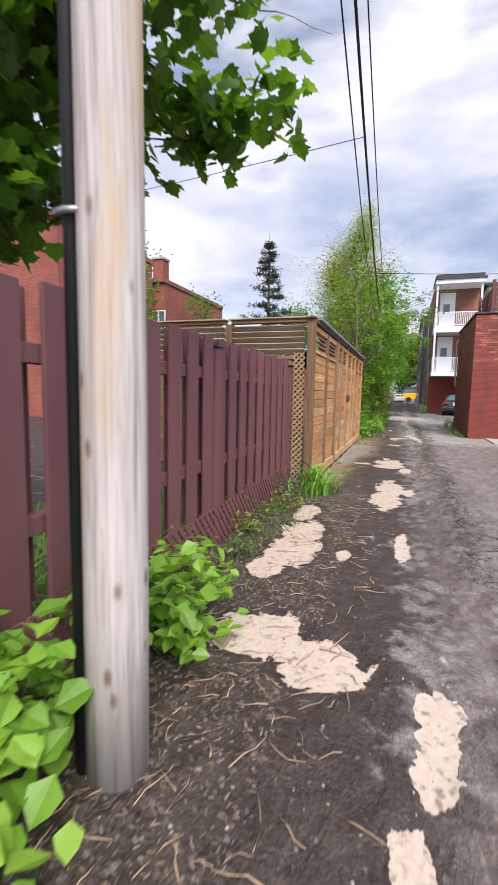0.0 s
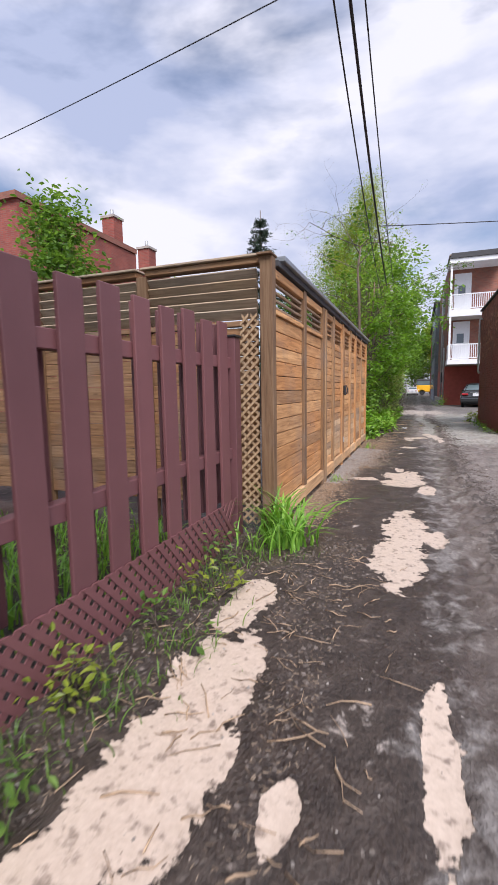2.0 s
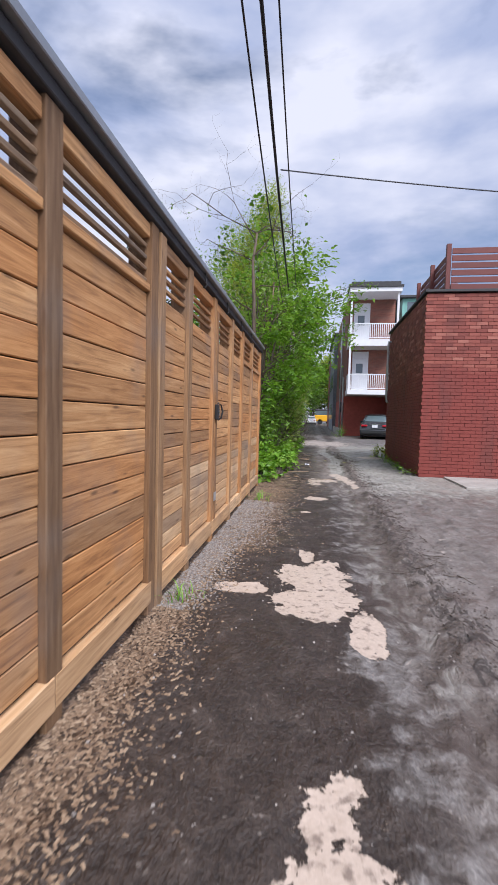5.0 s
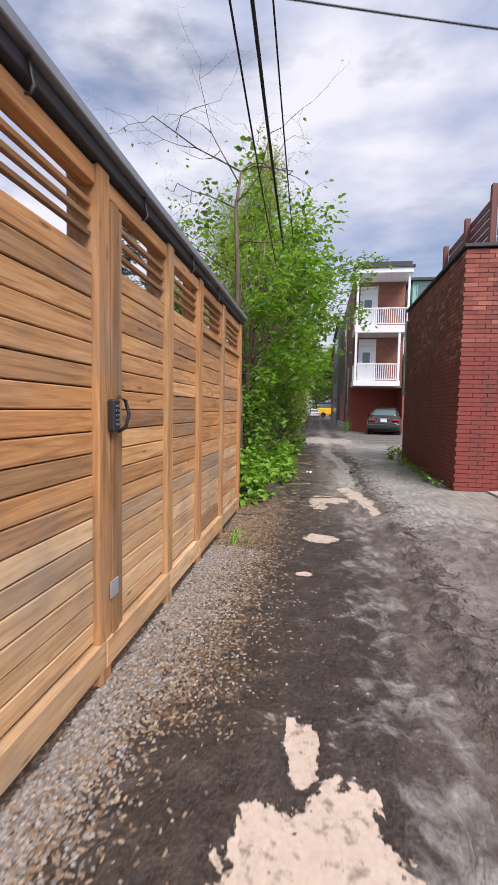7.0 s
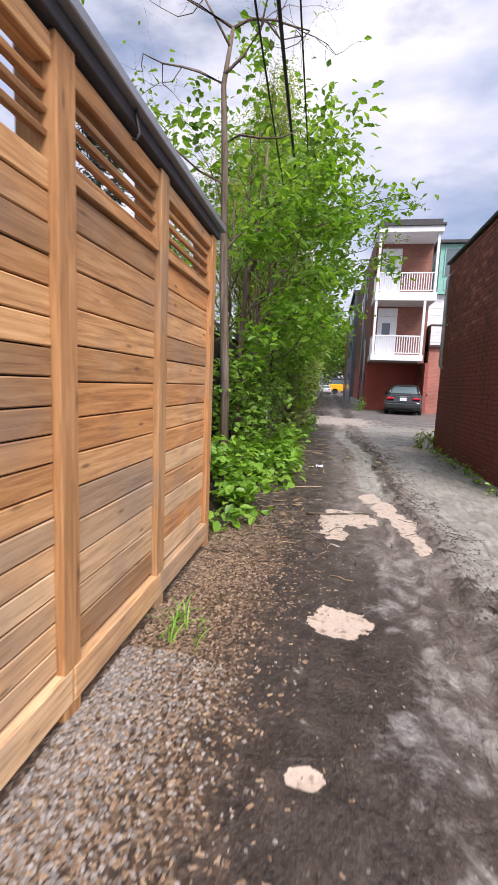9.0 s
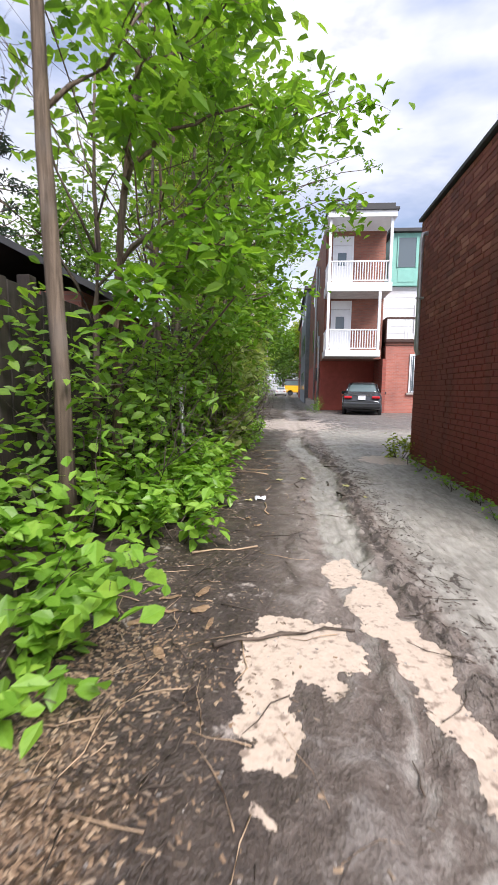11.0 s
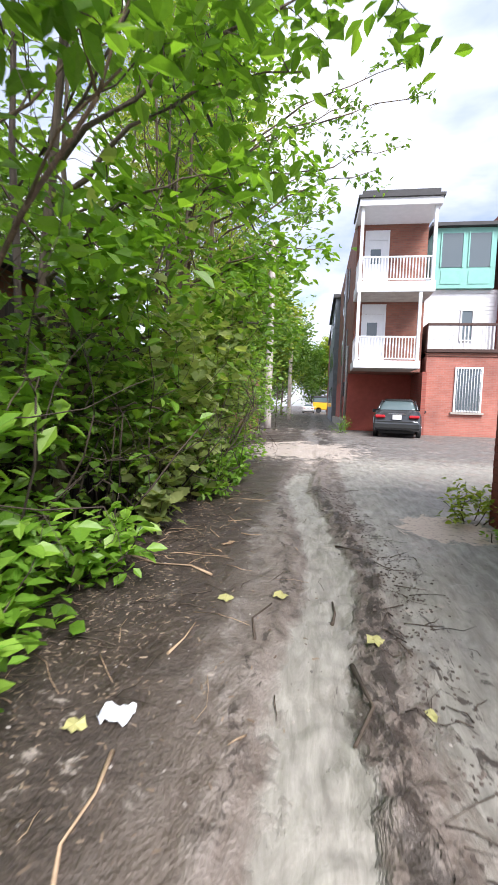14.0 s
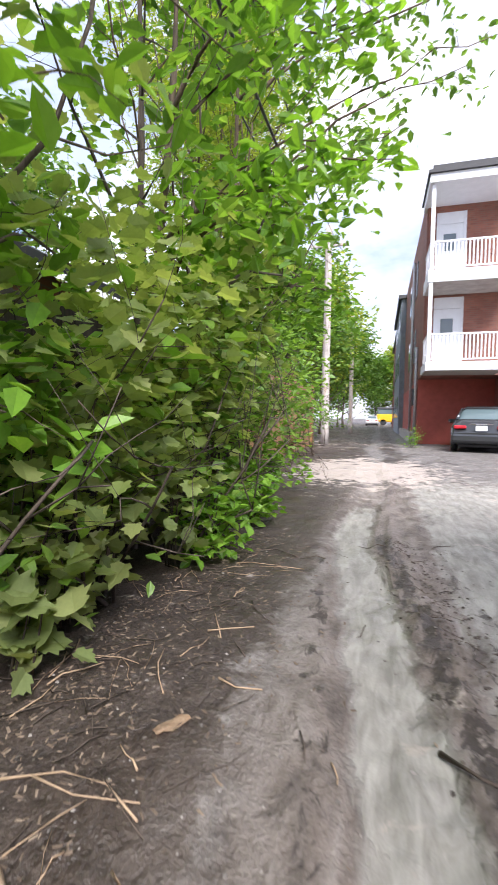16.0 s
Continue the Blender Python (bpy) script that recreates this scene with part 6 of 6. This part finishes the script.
strewn("wood_chips", "pale brown wood chips strewn along the cedar fence", 15000, CHIP, 1, chips_at, 0.0058, (1.5, 0.7, 0.35), "wood chips")
strewn("gravel", "pale grey gravel along the cedar fence", 9000, PEBBLE, 2, gravel_at, 0.0055, (1, 0.8, 0.7), "gravel")
strewn("pebbles", "scattered pale pebbles on the alley", 2600, PEBBLE, 3, all_over, 0.0045, (1, 0.8, 0.6), "pebbles")
strewn("verge_chips", "dry plant bits and chips on the verge", 6000, OLD_CHIP, 4, verge_at, 0.0045, (2.2, 0.5, 0.3), "plant litter")
strewn("hedge_chips", "wood chips and dead bark below the hedge", 4200, OLD_CHIP, 5, hedge_foot, 0.0052, (2.0, 0.6, 0.35), "wood chips")
strewn("soil_clods", "dark crumbly soil clods between the ruts", 3400, CLOD, 6, ridge_at, 0.0055, (1.1, 0.9, 0.7), "soil")
strewn("verge_clods", "dark crumbly soil on the verge", 2500, CLOD, 7, verge_at, 0.007, (1.1, 0.9, 0.7), "soil")


def twigs(name, label, count, seed, where, length, material):
    rng = np.random.default_rng(seed)
    bm = bmesh.new()
    for x, y in where(rng, count):
        a, ln = rng.uniform(0, 6.28), length * rng.uniform(0.3, 1.3)
        pts = []
        for k in range(4):
            px, py = x + math.cos(a) * ln * k / 3, y + math.sin(a) * ln * k / 3
            pts.append((px, py, height_at(px, py) + 0.006 + 0.006 * (k % 2)))
            a += rng.normal() * 0.12
        r = rng.uniform(0.0012, 0.0042)
        tube(bm, pts, [r, r * 0.9, r * 0.75, r * 0.4], 4)
    ob = new(name, mesh_of(name, bm, material))
    tagged(ob, label, "twigs", kind="stuff")


def twig_places(rng, n):
    y = rng.uniform(12.5, 20.5, n)
    return np.stack([-0.45 + np.abs(rng.normal(size=n)) * 0.5, y], axis=1)


def verge_twigs(rng, n):
    return np.stack([rng.uniform(-0.6, 0.5, n), rng.uniform(0.4, 5.5, n)], axis=1)


STRAW = plain("dry straw", (0.42, 0.30, 0.20), 0.85, 0, 0.4, 5.0)
twigs("hedge_twigs", "dead twigs scattered below the hedge", 260, 11, twig_places, 0.26, TWIG)
twigs("pale_twigs", "pale broken sticks below the hedge", 120, 12, twig_places, 0.26, STRAW)
twigs("verge_straw", "dry stalks on the verge", 300, 13, verge_twigs, 0.15, STRAW)
twigs("alley_twigs", "dark twigs lying between the ruts", 240, 14, ridge_at, 0.20, TWIG)


def branch(points, r, label, material=TWIG):
    f = thing("fallen_branch", (points[0][0], points[0][1], height_at(*points[0])), label, "branch")
    bm = bmesh.new()
    pts = [(x, y, height_at(x, y) + r * 0.9) for x, y in points]
    tube(bm, pts, [r * (0.75 + 0.25 * math.cos(k * 2.2)) * (1 - 0.09 * k) for k in range(len(pts))], 7)
    part("stick", bm, material, f)


branch([(0.17, 13.86), (0.27, 13.93), (0.36, 13.95), (0.46, 14.01), (0.57, 14.02), (0.66, 14.08), (0.80, 14.07)], 0.014, "broken brown branch lying across the puddle")
branch([(-0.15, 14.95), (0.0, 15.03), (0.13, 15.02), (0.28, 15.12)], 0.010, "pale dry branch on the alley's edge", STRAW)
branch([(0.28, 16.35), (0.30, 16.2), (0.29, 16.05), (0.33, 15.95)], 0.009, "pale forked stick beside a wrapper", STRAW)
branch([(-0.35, 18.0), (-0.15, 17.9), (0.08, 17.92), (0.25, 17.8)], 0.012, "dry stick at the hedge's foot", STRAW)
branch([(1.05, 17.0), (1.1, 16.7), (1.02, 16.5)], 0.012, "dark curved stick between the ruts")


def bark_piece(x, y, ln, w, turn, material, label):
    """A curled, splintered slab of bark or offcut."""
    bm = bmesh.new()
    rows = []
    for k in range(6):
        u = k / 5 - 0.5
        ww = w * (1 - 0.5 * abs(2 * u) ** 3) * (1 + 0.12 * math.sin(k * 2.7 + x * 9))
        rows.append([bm.verts.new((u * ln, v * ww, 0.008 + 0.35 * w * (0.25 - v * v) + 0.004 * math.sin(k * 1.9))) for v in (-0.5, -0.2, 0.2, 0.5)])
    for a, b in zip(rows, rows[1:]):
        for j in range(3):
            bm.faces.new((a[j], a[j + 1], b[j + 1], b[j]))
    bmesh.ops.solidify(bm, geom=bm.faces[:], thickness=0.005)
    ob = new("bark_piece", mesh_of("bark_piece", bm, material))
    ob.location, ob.rotation_euler = (x, y, height_at(x, y)), (0, 0, radians(turn))
    tagged(ob, label, "bark", "bark pieces below the hedge")


BARK_TAN = plain("tan inner bark", (0.42, 0.29, 0.18), 0.85, 0, 0.35, 12.0, 0.4)
for x, y, ln, w, turn, m, label in (
        (0.03, 14.38, 0.13, 0.045, 70, BARK_TAN, "tan slab of bark on the dark soil"), (0.05, 14.19, 0.10, 0.06, 40, BARK_TAN, "tan slab of bark on the dark soil"),
        (-0.13, 14.30, 0.12, 0.03, 25, BARK_TAN, "narrow tan bark strip on the dark soil"), (-0.10, 14.16, 0.09, 0.03, 15, BARK_TAN, "narrow tan bark strip on the dark soil"),
        (0.12, 14.06, 0.11, 0.025, 85, BARK_TAN, "narrow tan bark strip on the dark soil"), (-0.22, 14.05, 0.12, 0.05, 50, BARK_TAN, "tan slab of bark on the dark soil"),
        (-0.05, 13.8, 0.10, 0.04, 120, BARK_TAN, "tan slab of bark on the dark soil"), (0.224, 18.47, 0.13, 0.05, 55, STRAW, "grey-brown wood offcut on the mud"),
        (0.25, 15.62, 0.07, 0.035, 30, BARK_TAN, "small tan bark chip on the mud"), (0.16, 15.82, 0.06, 0.03, 60, BARK_TAN, "small tan bark chip on the mud")):
    bark_piece(x, y, ln, w, turn, m, label)

branch([(-0.12, 18.12), (0.02, 18.2), (0.16, 18.2), (0.30, 18.12)], 0.005, "bundle of dry stalks at the hedge's foot", STRAW)
branch([(-0.05, 18.16), (0.10, 18.14), (0.28, 18.17)], 0.004, "thin dry stalk at the hedge's foot", STRAW)
branch([(0.28, 18.76), (0.36, 18.72), (0.46, 18.73)], 0.005, "dry reddish stick on the mud", STRAW)
branch([(0.10, 19.1), (0.18, 19.15), (0.30, 19.2)], 0.005, "dry stick below the hedge", STRAW)
branch([(0.27, 16.9), (0.30, 17.05), (0.31, 17.2)], 0.007, "pale straight stick on the mud", STRAW)
branch([(1.05, 18.6), (1.15, 18.5), (1.30, 18.45)], 0.010, "dark wet stick beside the wheel track")
branch([(0.98, 17.35), (1.0, 17.5), (0.99, 17.62)], 0.010, "dark wet stick beside the wheel track")
branch([(0.62, 17.1), (0.58, 17.3), (0.66, 17.48)], 0.008, "dark bent stick in the wheel track")


def wrapper():
    rng = np.random.default_rng(3)
    bm = bmesh.new()
    bmesh.ops.create_grid(bm, x_segments=7, y_segments=5, size=1)
    x0, y0 = 0.225, 16.5
    for v in bm.verts:
        v.co = (x0 + v.co.x * 0.055, y0 + v.co.y * 0.04, height_at(x0, y0) + 0.022 + rng.normal() * 0.009)
    bmesh.ops.solidify(bm, geom=bm.faces[:], thickness=0.002)
    tagged(new("wrapper", mesh_of("wrapper", bm, PAPER)), "crumpled white and blue wrapper on the mud", "litter")


wrapper()


def fallen_leaf(x, y, s, seed):
    rng = np.random.default_rng(seed)
    bm = bmesh.new()
    z = height_at(x, y) + 0.012
    mid = bm.verts.new((x, y, z))
    ring = []
    for k in range(15):
        a = k / 15 * 6.283
        r = s * (0.55 + 0.45 * abs(math.cos(a * 2.5)))
        ring.append(bm.verts.new((x + math.cos(a) * r, y + math.sin(a) * r, z + rng.normal() * 0.006)))
    for k in range(15):
        bm.faces.new((mid, ring[k], ring[(k + 1) % 15]))
    tagged(new("fallen_leaf", mesh_of("fallen_leaf", bm, YELLOW_LEAF)), "pale yellow-green fallen maple leaf on the mud", "leaf", "fallen leaves")


for k, (x, y, s) in enumerate(((1.16, 17.15, 0.045), (0.40, 17.5, 0.05), (0.70, 17.58, 0.05), (1.175, 17.16, 0.03), (0.11, 16.43, 0.045), (1.3, 16.7, 0.03))):
    fallen_leaf(x, y, s, k)


# ---- bricks of the annex ----
def brick_rows():
    rng = random.Random(8)
    BL, BH, J = 0.205, 0.060, 0.010
    row = BH + J
    side = block_mesh((0.05, BL, BH), BRICK, 0.004)
    face = block_mesh((BL, 0.05, BH), BRICK, 0.004)
    rest_v, rest_f = [], []

    def loose(mid, size):
        b = len(rest_v)
        for z in (-0.5, 0.5):
            for x, y in ((-0.5, -0.5), (0.5, -0.5), (0.5, 0.5), (-0.5, 0.5)):
                rest_v.append((mid[0] + x * size[0], mid[1] + y * size[1], mid[2] + z * size[2]))
        for q in ((3, 2, 1, 0), (4, 5, 6, 7), (0, 1, 5, 4), (1, 2, 6, 5), (2, 3, 7, 6), (3, 0, 4, 7)):
            rest_f.append(tuple(b + i for i in q))

    made = 0
    for k in range(int(AZ / row)):
        z = k * row + row / 2
        tooth = k % 2
        y = AY0 + 0.03 + (0.06 if tooth else 0.0)
        while y < AY1 - 0.03:
            ln = min(BL, AY1 - 0.03 - y)
            out = rng.uniform(-0.003, 0.003)
            if ln > BL - 0.001 and 15.3 < y < 18.0 and 0.5 < z < 2.2 and made < 300:
                put("brick", side, ANNEX, (AX + 0.037 + out, y + ln / 2, z))
                made += 1
            else:
                loose((AX + 0.037 + out, y + ln / 2, z), (0.05, ln, BH))
            y += BL + J
        # header ends that stand out at the corner
        if not tooth:
            loose((AX + 0.075, AY0 + 0.034, z), (0.13, 0.05, BH))
        x = AX - 0.004 + (0.0 if tooth else 0.13)
        while x < 7.5:
            loose((x + BL / 2, AY0 + 0.037 + rng.uniform(-0.003, 0.003), z), (BL, 0.05, BH))
            x += BL + J
    me = bpy.data.meshes.new("brickwork")
    me.from_pydata(rest_v, [], rest_f)
    me.materials.append(BRICK)
    tagged(put("brickwork", me, ANNEX, (0, 0, 0)), kind="stuff")


brick_rows()
